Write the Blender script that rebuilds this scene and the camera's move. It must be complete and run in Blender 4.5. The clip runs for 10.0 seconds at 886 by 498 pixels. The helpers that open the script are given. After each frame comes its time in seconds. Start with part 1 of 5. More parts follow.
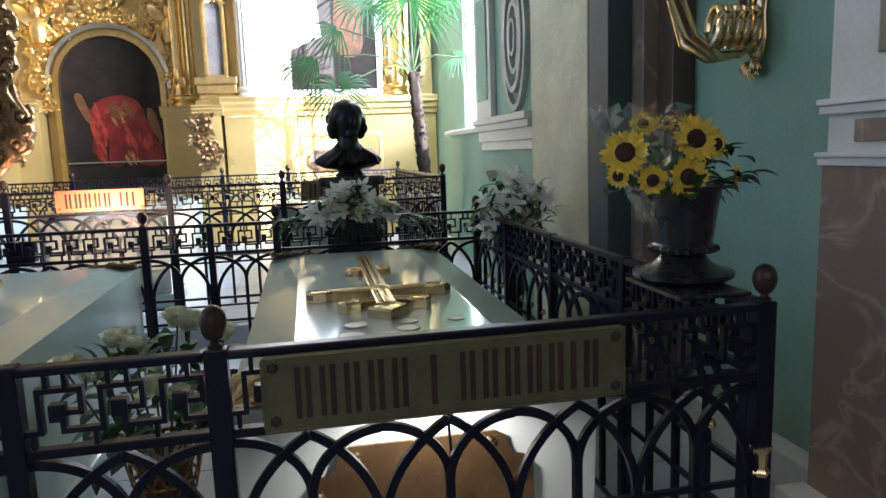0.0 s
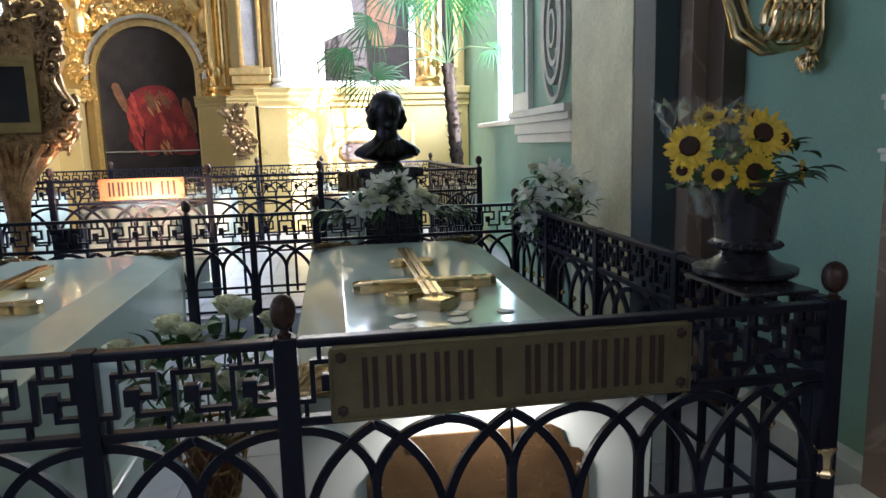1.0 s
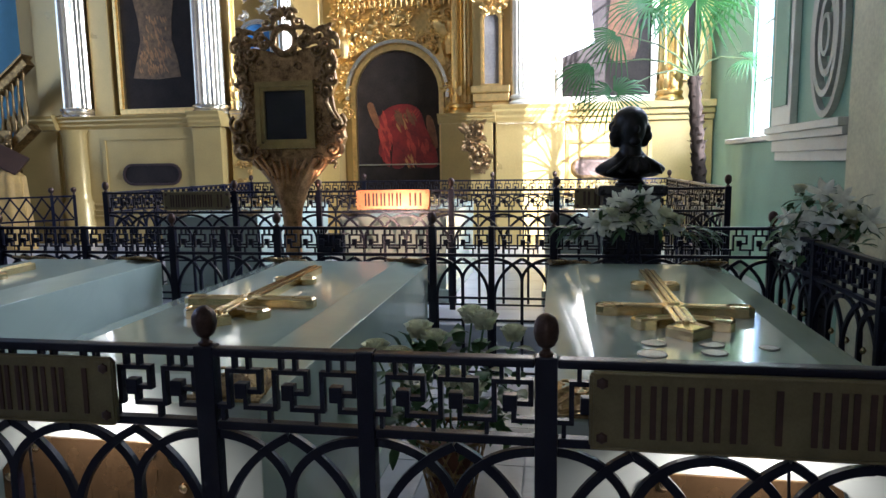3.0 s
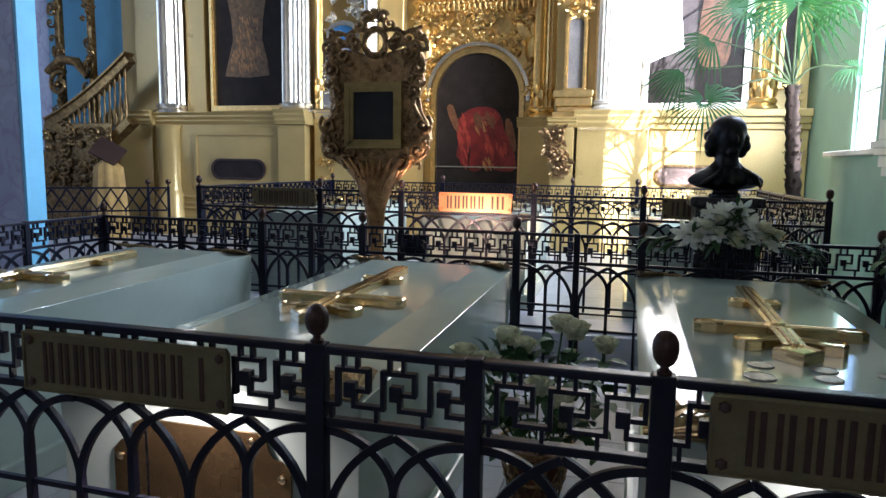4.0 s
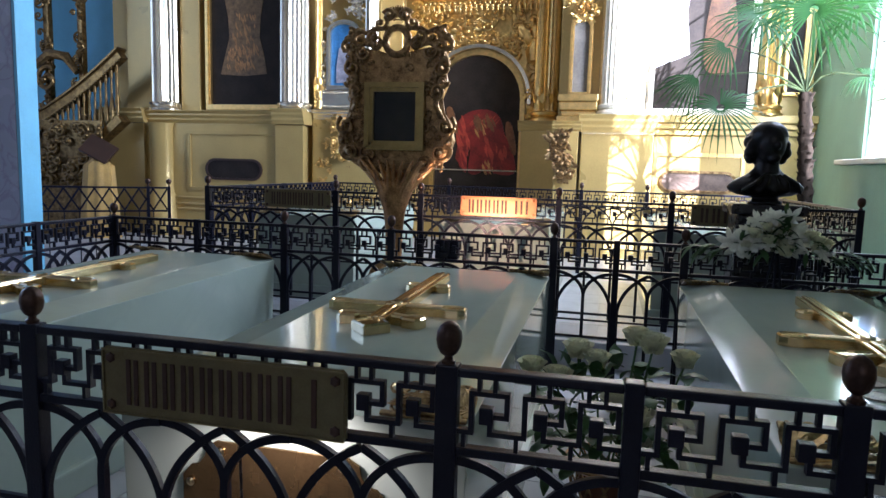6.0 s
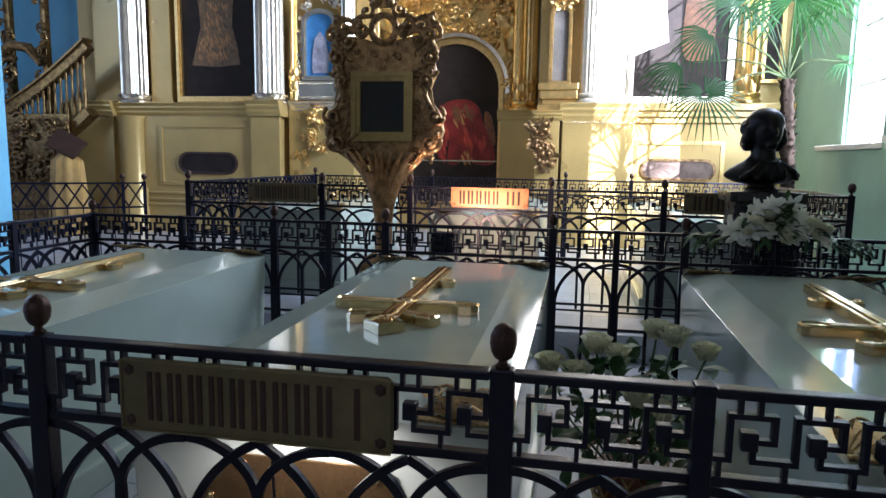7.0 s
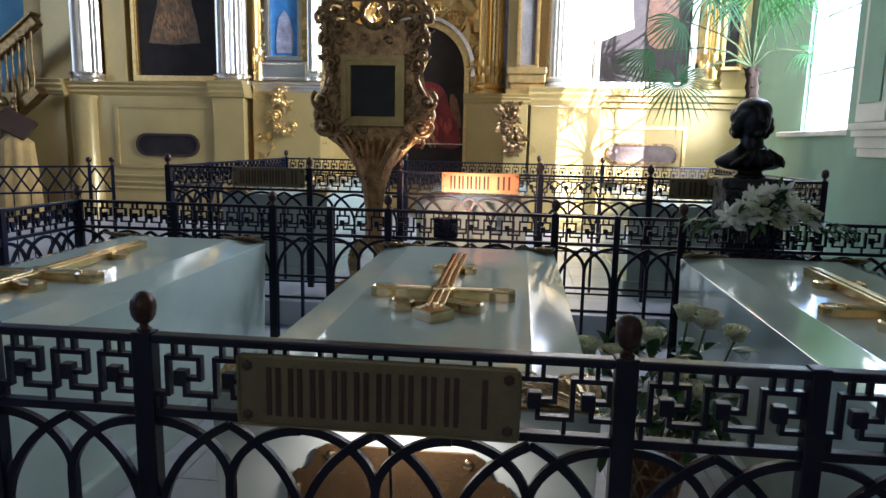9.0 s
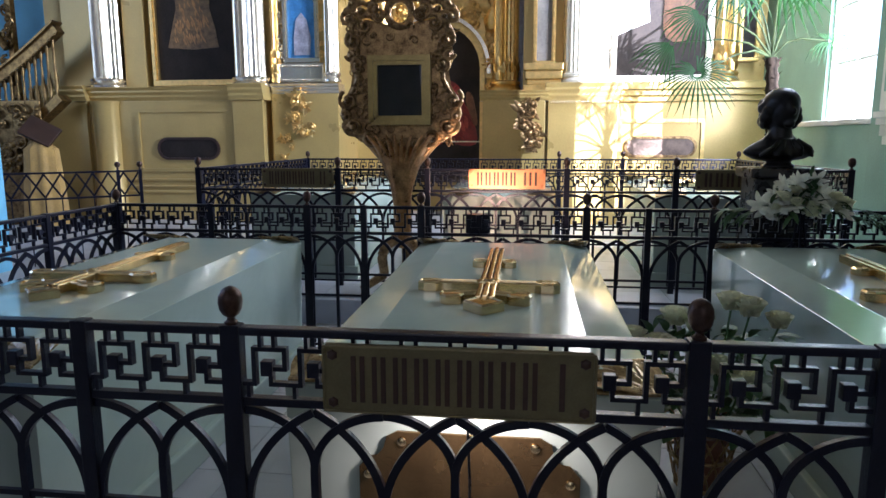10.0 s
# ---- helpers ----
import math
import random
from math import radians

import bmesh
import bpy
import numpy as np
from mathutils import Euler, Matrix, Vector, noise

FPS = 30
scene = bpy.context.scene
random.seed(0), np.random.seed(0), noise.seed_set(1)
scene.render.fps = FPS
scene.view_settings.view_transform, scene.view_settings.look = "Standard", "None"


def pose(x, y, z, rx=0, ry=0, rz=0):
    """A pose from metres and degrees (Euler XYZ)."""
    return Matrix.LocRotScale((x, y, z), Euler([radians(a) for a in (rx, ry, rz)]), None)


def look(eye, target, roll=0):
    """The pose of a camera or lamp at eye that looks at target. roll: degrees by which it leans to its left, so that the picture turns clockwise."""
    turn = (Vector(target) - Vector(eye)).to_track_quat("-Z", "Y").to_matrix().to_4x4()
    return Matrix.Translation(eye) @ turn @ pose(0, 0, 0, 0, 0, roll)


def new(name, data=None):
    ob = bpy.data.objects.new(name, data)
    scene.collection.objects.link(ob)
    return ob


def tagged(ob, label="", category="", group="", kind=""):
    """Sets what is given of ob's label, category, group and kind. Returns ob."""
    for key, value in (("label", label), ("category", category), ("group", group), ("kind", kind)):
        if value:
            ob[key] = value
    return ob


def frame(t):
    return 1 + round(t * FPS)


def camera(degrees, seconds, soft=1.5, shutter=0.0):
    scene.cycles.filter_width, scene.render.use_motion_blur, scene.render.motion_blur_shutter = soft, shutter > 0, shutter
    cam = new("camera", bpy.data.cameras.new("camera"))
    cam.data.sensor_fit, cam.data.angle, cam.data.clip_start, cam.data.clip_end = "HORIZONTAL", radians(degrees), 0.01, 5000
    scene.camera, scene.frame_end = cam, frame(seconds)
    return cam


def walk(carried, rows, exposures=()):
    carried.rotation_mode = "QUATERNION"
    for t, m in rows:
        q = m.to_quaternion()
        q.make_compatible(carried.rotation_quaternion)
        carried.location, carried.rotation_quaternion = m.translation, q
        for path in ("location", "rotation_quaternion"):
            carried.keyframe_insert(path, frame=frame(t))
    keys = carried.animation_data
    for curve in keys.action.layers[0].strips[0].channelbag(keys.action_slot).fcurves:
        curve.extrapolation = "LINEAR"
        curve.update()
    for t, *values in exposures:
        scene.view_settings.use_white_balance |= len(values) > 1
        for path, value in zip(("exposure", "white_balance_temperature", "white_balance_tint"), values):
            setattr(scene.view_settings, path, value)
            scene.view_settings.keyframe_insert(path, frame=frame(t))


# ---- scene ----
cam = camera(66.8, 10.0)
PATH = [
    (0, (0.262, 0.17, 1.534), (0.645, 2.111, 1.244), -2.0),
    (0.5, (0.236, 0.178, 1.535), (0.571, 2.125, 1.227), -2.0),
    (1, (0.162, 0.192, 1.537), (0.474, 2.143, 1.226), -1.5),
    (1.5, (0.081, 0.192, 1.549), (0.363, 2.15, 1.254), -0.8),
    (2, (0.039, 0.235, 1.539), (0.114, 2.214, 1.261), -0.2),
    (2.5, (0.056, 0.214, 1.554), (-0.072, 2.192, 1.281), -0.5),
    (3, (0.057, 0.204, 1.552), (-0.278, 2.159, 1.297), -0.9),
    (4.5, (-0.176, 0.19, 1.567), (-0.727, 2.097, 1.316), 1.3),
    (5, (-0.302, 0.189, 1.564), (-0.776, 2.116, 1.315), 1.7),
    (5.5, (-0.38, 0.209, 1.559), (-0.862, 2.135, 1.32), 1.8),
    (7, (-0.67, 0.313, 1.555), (-1.052, 2.259, 1.29), 0.9),
    (7.5, (-0.728, 0.316, 1.565), (-1.064, 2.265, 1.264), 1.0),
    (8, (-0.823, 0.291, 1.573), (-1.107, 2.245, 1.256), 1.6),
    (8.5, (-0.947, 0.258, 1.582), (-1.176, 2.22, 1.266), 1.6),
    (9, (-1.07, 0.213, 1.584), (-1.286, 2.176, 1.267), 1.2),
    (9.5, (-1.157, 0.147, 1.582), (-1.375, 2.11, 1.261), 0.1),
    (10, (-1.219, 0.124, 1.578), (-1.466, 2.082, 1.255), -0.1),
]
walk(cam, [(t, look(eye, target, roll)) for t, eye, target, roll in PATH], [(0.0, 3.5, 5250, 25), (1.5, 3.45, 5250, 25), (3.0, 3.04, 5250, 25), (8.0, 2.92, 5250, 25), (10.0, 3.02, 5300, 25)])

# ---- world, sun and large lights ----
world = bpy.data.worlds.new("sky")
scene.world = world
world.use_nodes = True
wn = world.node_tree.nodes
sky = wn.new("ShaderNodeTexSky")
sky.sky_type = "NISHITA"
sky.sun_disc = False
sky.sun_elevation = radians(22)
sky.sun_rotation = radians(142)
world.node_tree.links.new(sky.outputs[0], wn["Background"].inputs[0])
wn["Background"].inputs[1].default_value = 0.08

SUN_WAY = Vector((-0.62, 0.79, -0.42))
sun = new("sun", bpy.data.lights.new("sun", "SUN"))
sun.data.energy, sun.data.angle, sun.data.color = 5.0, radians(0.5), (1.0, 0.97, 0.89)
sun.matrix_world = look((12, -4, 9), Vector((12, -4, 9)) + SUN_WAY)


def area_lamp(name, eye, target, sx, sy, watts, colour):
    """A rectangular area lamp: daylight in the opening of a window, or unseen fill."""
    lamp = new(name, bpy.data.lights.new(name, "AREA"))
    lamp.data.shape, lamp.data.size, lamp.data.size_y = "RECTANGLE", sx, sy
    lamp.data.energy, lamp.data.color = watts, colour
    lamp.matrix_world = look(eye, target)
    return lamp


area_lamp("daylight_right", (2.64, 8.2, 4.4), (-2.6, 11.4, 2.8), 2.0, 5.2, 150, (0.93, 0.98, 0.96))
area_lamp("daylight_left", (-11.7, 6.5, 4.6), (0, 6.0, 1.5), 2.4, 4.4, 1.5, (1.0, 0.95, 0.84))
# two unseen fill lamps, added to brighten gilding and right wall; no windows there
area_lamp("daylight_nave", (-11.7, 0.5, 5.0), (2.0, 4.6, 1.2), 2.2, 4.0, 9, (1.0, 0.97, 0.9))
area_lamp("daylight_back", (-2.0, -8.8, 5.2), (-1.8, 12, 3.4), 5.0, 4.0, 8.5, (1.0, 0.97, 0.92))


def tomb_lamp(x, y, z):
    lamp = new("tomb_lamp_light", bpy.data.lights.new("tomb_lamp_light", "SPOT"))
    lamp.data.energy, lamp.data.color, lamp.data.spot_size = 2.6, (1.0, 0.78, 0.62), radians(150)
    lamp.data.spot_blend, lamp.data.shadow_soft_size = 0.6, 0.04
    lamp.matrix_world = look((x, y, z), (x, y + 0.12, z - 0.3))


for tx in (-1.36, 0.56):
    tomb_lamp(tx, 1.86, 0.88)

# ---- materials ----
def mat(name, base, rough=0.5, metal=0.0, var=0.15, scale=6.0, grain=60.0, bump=0.1, spec=0.5, wear=None, coat=0.0, rvar=0.12):
    """A surface with colour and gloss that vary at two scales, and fine relief."""
    m = bpy.data.materials.new(name)
    m.use_nodes = True
    nt = m.node_tree
    n, l = nt.nodes, nt.links
    b = n["Principled BSDF"]
    b.inputs["Metallic"].default_value = metal
    b.inputs["Specular IOR Level"].default_value = spec
    b.inputs["Coat Weight"].default_value = coat
    tc = n.new("ShaderNodeTexCoord")
    info = n.new("ShaderNodeObjectInfo")
    big = n.new("ShaderNodeTexNoise")
    big.inputs["Scale"].default_value, big.inputs["Detail"].default_value = scale, 6
    fine = n.new("ShaderNodeTexNoise")
    fine.inputs["Scale"].default_value, fine.inputs["Detail"].default_value = grain, 4
    l.new(tc.outputs["Object"], big.inputs["Vector"])
    l.new(tc.outputs["Object"], fine.inputs["Vector"])
    ramp = n.new("ShaderNodeValToRGB")
    dark = wear or tuple(c * (1 - var) for c in base)
    ramp.color_ramp.elements[0].position, ramp.color_ramp.elements[1].position = 0.32, 0.68
    ramp.color_ramp.elements[0].color = (*dark, 1)
    ramp.color_ramp.elements[1].color = (*[min(1, c * (1 + var * 0.5)) for c in base], 1)
    mixed = n.new("ShaderNodeMath")
    mixed.operation = "MULTIPLY_ADD"
    mixed.inputs[1].default_value = 0.35
    l.new(fine.outputs["Fac"], mixed.inputs[0])
    less = n.new("ShaderNodeMath")
    less.operation = "MULTIPLY"
    less.inputs[1].default_value = 0.65
    l.new(big.outputs["Fac"], less.inputs[0])
    l.new(less.outputs[0], mixed.inputs[2])
    l.new(mixed.outputs[0], ramp.inputs[0])
    hue = n.new("ShaderNodeHueSaturation")
    val = n.new("ShaderNodeMapRange")
    val.inputs["To Min"].default_value, val.inputs["To Max"].default_value = 0.93, 1.05
    l.new(info.outputs["Random"], val.inputs["Value"])
    l.new(val.outputs[0], hue.inputs["Value"])
    l.new(ramp.outputs[0], hue.inputs["Color"])
    l.new(hue.outputs[0], b.inputs["Base Color"])
    rr = n.new("ShaderNodeMapRange")
    rr.inputs["To Min"].default_value = max(0.02, rough - rvar * rough * 2)
    rr.inputs["To Max"].default_value = min(1, rough + rvar * rough * 2)
    l.new(big.outputs["Fac"], rr.inputs["Value"])
    l.new(rr.outputs[0], b.inputs["Roughness"])
    if bump:
        bp = n.new("ShaderNodeBump")
        bp.inputs["Strength"].default_value, bp.inputs["Distance"].default_value = bump, 0.004
        l.new(fine.outputs["Fac"], bp.inputs["Height"])
        l.new(bp.outputs[0], b.inputs["Normal"])
    return m


def marble(name, base, vein, rough, scale=1.6, amount=0.5, tile=None):
    """Veined polished stone."""
    m = bpy.data.materials.new(name)
    m.use_nodes = True
    n, l = m.node_tree.nodes, m.node_tree.links
    b = n["Principled BSDF"]
    tc = n.new("ShaderNodeTexCoord")
    warp = n.new("ShaderNodeTexNoise")
    warp.inputs["Scale"].default_value, warp.inputs["Detail"].default_value = scale * 1.3, 8
    warp.inputs["Distortion"].default_value = 1.2
    l.new(tc.outputs["Object"], warp.inputs["Vector"])
    band = n.new("ShaderNodeValToRGB")
    e = band.color_ramp.elements
    e[0].position, e[0].color = 0.40, (*base, 1)
    e[1].position, e[1].color = 0.60, (*[c * 0.94 for c in base], 1)
    mid = e.new(0.50)
    mid.color = (*[a * (1 - amount) + v * amount for a, v in zip(base, vein)], 1)
    for p in (0.47, 0.53):
        x = e.new(p)
        x.color = (*[c * 0.97 for c in base], 1)
    l.new(warp.outputs["Fac"], band.inputs[0])
    cloud = n.new("ShaderNodeTexNoise")
    cloud.inputs["Scale"].default_value, cloud.inputs["Detail"].default_value = scale * 4, 5
    l.new(tc.outputs["Object"], cloud.inputs["Vector"])
    mix = n.new("ShaderNodeMix")
    mix.data_type, mix.blend_type = "RGBA", "MULTIPLY"
    fac = n.new("ShaderNodeMapRange")
    fac.inputs["To Max"].default_value = 0.35
    l.new(cloud.outputs["Fac"], fac.inputs["Value"])
    l.new(fac.outputs[0], mix.inputs["Factor"])
    l.new(band.outputs[0], mix.inputs["A"])
    mix.inputs["B"].default_value = (*[0.55 + 0.45 * c for c in base], 1)
    l.new(mix.outputs["Result"], b.inputs["Base Color"])
    rr = n.new("ShaderNodeMapRange")
    rr.inputs["To Min"].default_value, rr.inputs["To Max"].default_value = rough * 0.7, rough * 1.4
    l.new(cloud.outputs["Fac"], rr.inputs["Value"])
    l.new(rr.outputs[0], b.inputs["Roughness"])
    return m


IRON = mat("black_iron", (0.008, 0.009, 0.020), 0.32, 0.0, 0.3, 9, 140, 0.25, 0.28)
FINIAL = mat("brown_bronze", (0.07, 0.04, 0.028), 0.38, 0.6, 0.4, 30, 120, 0.2)
TOMB = marble("white_marble", (0.42, 0.50, 0.42), (0.33, 0.39, 0.34), 0.085, 1.2, 0.25)
TOMB.node_tree.nodes["Principled BSDF"].inputs["Specular IOR Level"].default_value = 0.9
GOLD = mat("gilding", (0.86, 0.60, 0.22), 0.34, 1.0, 0.25, 14, 90, 0.25)
OLDGOLD = mat("dark_gilding", (0.42, 0.275, 0.12), 0.32, 0.9, 0.55, 16, 60, 0.7, wear=(0.09, 0.05, 0.025))
STAIRGOLD = mat("browned_gilding", (0.30, 0.20, 0.075), 0.34, 0.9, 0.5, 16, 60, 0.6, wear=(0.06, 0.035, 0.015))
BRASS = mat("polished_brass", (0.74, 0.57, 0.30), 0.2, 1.0, 0.25, 20, 120, 0.08)
PLATE = mat("dull_brass", (0.185, 0.155, 0.075), 0.42, 0.55, 0.25, 12, 160, 0.2)
# lit copy of the plate brass, with warm lamplight put into the colour
LITBRASS = mat("reddish_brass", (0.66, 0.28, 0.11), 0.36, 0.6, 0.2, 12, 160, 0.15)
BARS = mat("dark_lettering", (0.06, 0.03, 0.02), 0.5, 0.2, 0.3)
# gilding with the silvery reflection of daylight put into its colour
DAYGILT = mat("pale_gilding", (0.85, 0.78, 0.62), 0.22, 0.9, 0.15, 10, 80, 0.2)
# sunlit copy of the gilding: white sun glare put into a less metallic colour
SUNGILT = mat("whitened_gilding", (0.86, 0.80, 0.64), 0.42, 0.3, 0.15, 10, 80, 0.2)
CREAM = mat("cream_yellow_paint", (0.53, 0.385, 0.13), 0.3, 0.25, 0.14, 2, 40, 0.08)
GREEN = mat("green_plaster", (0.27, 0.43, 0.31), 0.7, 0, 0.16, 2.5, 50, 0.15)
PALE = mat("pale_stone_plaster", (0.60, 0.59, 0.39), 0.6, 0, 0.32, 2.2, 40, 0.12)
WHITE = mat("white_moulding", (0.74, 0.73, 0.63), 0.55, 0, 0.14, 4, 60, 0.08)
BROWN = marble("brown_marble", (0.26, 0.19, 0.13), (0.46, 0.35, 0.25), 0.3, 1.6, 0.75)
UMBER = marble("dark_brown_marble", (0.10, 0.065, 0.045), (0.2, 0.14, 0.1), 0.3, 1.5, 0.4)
# shade of the pilaster's return put into the plaster colour
RETURN_SHADE = mat("dark_teal_plaster", (0.045, 0.07, 0.075), 0.6, 0, 0.25, 3, 40, 0.1)
FLOOR = marble("floor_stone", (0.47, 0.49, 0.51), (0.30, 0.30, 0.31), 0.34, 0.8, 0.3)
BLACK = mat("black_bronze", (0.012, 0.011, 0.011), 0.36, 0.5, 0.4, 12, 60, 0.2)
PAINTING = mat("dark_oil_paint", (0.028, 0.021, 0.016), 0.55, 0, 0.5, 4, 30, 0.15, 0.2)
RED = mat("red_oil_paint", (0.40, 0.05, 0.025), 0.42, 0, 0.5, 5, 30, 0.15)
OCHRE = mat("ochre_oil_paint", (0.45, 0.22, 0.06), 0.42, 0, 0.5, 9, 30, 0.15)
BLUE = mat("blue_oil_paint", (0.08, 0.28, 0.62), 0.42, 0, 0.45, 3, 30, 0.15)
BLUEM = marble("blue_white_marble", (0.42, 0.45, 0.56), (0.28, 0.25, 0.36), 0.25, 1.2, 0.6)
CYAN = mat("sky_blue_paint", (0.20, 0.52, 0.72), 0.55, 0, 0.12, 3, 40, 0.1)
STONE = mat("dark_grey_stone", (0.026, 0.025, 0.028), 0.28, 0, 0.35, 12, 70, 0.2)
PETALY = mat("yellow_petals", (0.86, 0.60, 0.03), 0.55, 0, 0.25, 30, 90, 0.1)
DISC = mat("brown_seed_disc", (0.05, 0.018, 0.008), 0.8, 0, 0.5, 60, 300, 0.8)
LEAF = mat("green_leaf", (0.05, 0.12, 0.035), 0.5, 0, 0.4, 10, 60, 0.15)
BARK = mat("palm_bark", (0.028, 0.02, 0.014), 0.9, 0, 0.5, 20, 60, 0.8, 0.08)
WOOD = mat("dark_wood", (0.05, 0.025, 0.015), 0.4, 0, 0.4, 6, 50, 0.2)
CEIL = mat("ceiling_plaster", (0.6, 0.6, 0.55), 0.8, 0, 0.1, 2, 30, 0.1)


def thin(name, base, glow):
    """Leaf tissue that lets light through."""
    m = mat(name, base, 0.5, 0, 0.35, 8, 60, 0.15, 0.25)
    n, l = m.node_tree.nodes, m.node_tree.links
    b, out = n["Principled BSDF"], n["Material Output"]
    t = n.new("ShaderNodeBsdfTranslucent")
    t.inputs["Color"].default_value = (*glow, 1)
    mx = n.new("ShaderNodeMixShader")
    mx.inputs[0].default_value = 0.2
    l.new(b.outputs[0], mx.inputs[1])
    l.new(t.outputs[0], mx.inputs[2])
    l.new(mx.outputs[0], out.inputs["Surface"])
    return m


PALM = thin("palm_leaf", (0.013, 0.05, 0.014), (0.07, 0.22, 0.03))
PETAL = thin("white_lily_petal", (0.82, 0.83, 0.72), (0.8, 0.84, 0.66))
PETALW = thin("white_petals", (0.76, 0.76, 0.54), (0.76, 0.78, 0.5))


def glass(name, base, rough=0.03):
    m = bpy.data.materials.new(name)
    m.use_nodes = True
    b = m.node_tree.nodes["Principled BSDF"]
    b.inputs["Base Color"].default_value = (*base, 1)
    b.inputs["Roughness"].default_value = rough
    b.inputs["Specular IOR Level"].default_value = 0.8
    return m


ICON_GLASS = glass("dark_glazed_icon", (0.010, 0.012, 0.022))
FILM = glass("clear_wrap", (0.9, 0.95, 0.92), 0.12)
FILM.node_tree.nodes["Principled BSDF"].inputs["Transmission Weight"].default_value = 0.9
FILM.node_tree.nodes["Principled BSDF"].inputs["Alpha"].default_value = 0.35
PANE = glass("window_pane", (0.95, 0.98, 1.0), 0.0)
PANE.node_tree.nodes["Principled BSDF"].inputs["Transmission Weight"].default_value = 1.0
PANE.node_tree.nodes["Principled BSDF"].inputs["IOR"].default_value = 1.01

# ---- mesh tools ----
def part(name, bm, material, parent=None, label="", smooth=False):
    me = bpy.data.meshes.new(name)
    bmesh.ops.recalc_face_normals(bm, faces=bm.faces)
    bm.to_mesh(me)
    bm.free()
    me.materials.append(material)
    if smooth:
        for p in me.polygons:
            p.use_smooth = True
        me.set_sharp_from_angle(angle=radians(42))
    ob = new(name, me)
    ob.parent = parent
    if label:
        tagged(ob, label)
    return ob


def share(ob, parent, m):
    """Another object on the same mesh."""
    o = new(ob.name.split(".")[0], ob.data)
    o.parent = parent
    o.matrix_basis = m
    return o


def thing(name, label, category, at=(0, 0, 0), group="", kind="", rz=0):
    ob = new(name)
    ob.empty_display_size = 0.05
    ob.matrix_basis = pose(*at, 0, 0, rz)
    return tagged(ob, label, category, group, kind)


def box(bm, lo, hi, bevel=0.0):
    c = [(a + b) / 2 for a, b in zip(lo, hi)]
    s = [abs(b - a) for a, b in zip(lo, hi)]
    r = bmesh.ops.create_cube(bm, size=1, matrix=Matrix.LocRotScale(c, None, s))
    if bevel:
        edges = list({e for v in r["verts"] for e in v.link_edges})
        bmesh.ops.bevel(bm, geom=edges, offset=min(bevel, min(s) * 0.45), segments=2, affect="EDGES", profile=0.6)
    return bm


def B(lo, hi, bevel=0.0):
    return box(bmesh.new(), lo, hi, bevel)


def ribbon(bm, pts, width, y0, y1):
    """A bar of rectangular section along a line in the x-z plane, with mitred corners."""
    n = len(pts)
    P = [Vector((p[0], p[1])) for p in pts]
    ring = []
    for i in range(n):
        a = (P[i] - P[i - 1]).normalized() if i > 0 else None
        b = (P[i + 1] - P[i]).normalized() if i < n - 1 else None
        a, b = a or b, b or a
        t = (a + b).normalized()
        nrm = Vector((-t.y, t.x))
        k = 1 / max(0.35, nrm.dot(Vector((-a.y, a.x))))
        o = nrm * (width / 2 * k)
        ring.append([bm.verts.new((q.x, y, q.y)) for q, y in ((P[i] + o, y0), (P[i] + o, y1), (P[i] - o, y1), (P[i] - o, y0))])
    for i in range(n - 1):
        for j in range(4):
            bm.faces.new((ring[i][j], ring[i][(j + 1) % 4], ring[i + 1][(j + 1) % 4], ring[i + 1][j]))
    bm.faces.new(ring[0])
    bm.faces.new(ring[-1][::-1])
    return bm


def lathe(bm, profile, steps=16, at=(0, 0, 0), squash=(1, 1), flute=0, depth=0.0):
    """A turned body: (radius, height) from bottom to top."""
    rings = []
    for r, z in profile:
        ring = []
        for i in range(steps):
            a = 2 * math.pi * i / steps
            q = r * (1 - depth * (0.5 + 0.5 * math.cos(a * flute))) if flute else r
            ring.append(bm.verts.new((at[0] + q * math.cos(a) * squash[0], at[1] + q * math.sin(a) * squash[1], at[2] + z)))
        rings.append(ring)
    for k in range(len(rings) - 1):
        for i in range(steps):
            j = (i + 1) % steps
            bm.faces.new((rings[k][i], rings[k][j], rings[k + 1][j], rings[k + 1][i]))
    bm.faces.new(rings[0][::-1])
    bm.faces.new(rings[-1])
    return bm


def tube(bm, pts, radii, steps=7):
    """A round, tapering bar along points in space."""
    P = [Vector(p) for p in pts]
    if not hasattr(radii, "__len__"):
        radii = [radii] * len(P)
    rings = []
    up = Vector((0.13, 0.21, 0.97))
    for i, p in enumerate(P):
        t = (P[min(i + 1, len(P) - 1)] - P[max(i - 1, 0)]).normalized()
        u = t.cross(up)
        if u.length < 0.05:
            u = t.cross(Vector((1, 0.1, 0)))
        u.normalize()
        w = t.cross(u).normalized()
        rings.append([bm.verts.new(p + (u * math.cos(a) + w * math.sin(a)) * radii[i]) for a in (2 * math.pi * k / steps for k in range(steps))])
    for k in range(len(rings) - 1):
        for i in range(steps):
            j = (i + 1) % steps
            bm.faces.new((rings[k][i], rings[k][j], rings[k + 1][j], rings[k + 1][i]))
    bm.faces.new(rings[0][::-1])
    bm.faces.new(rings[-1])
    return bm


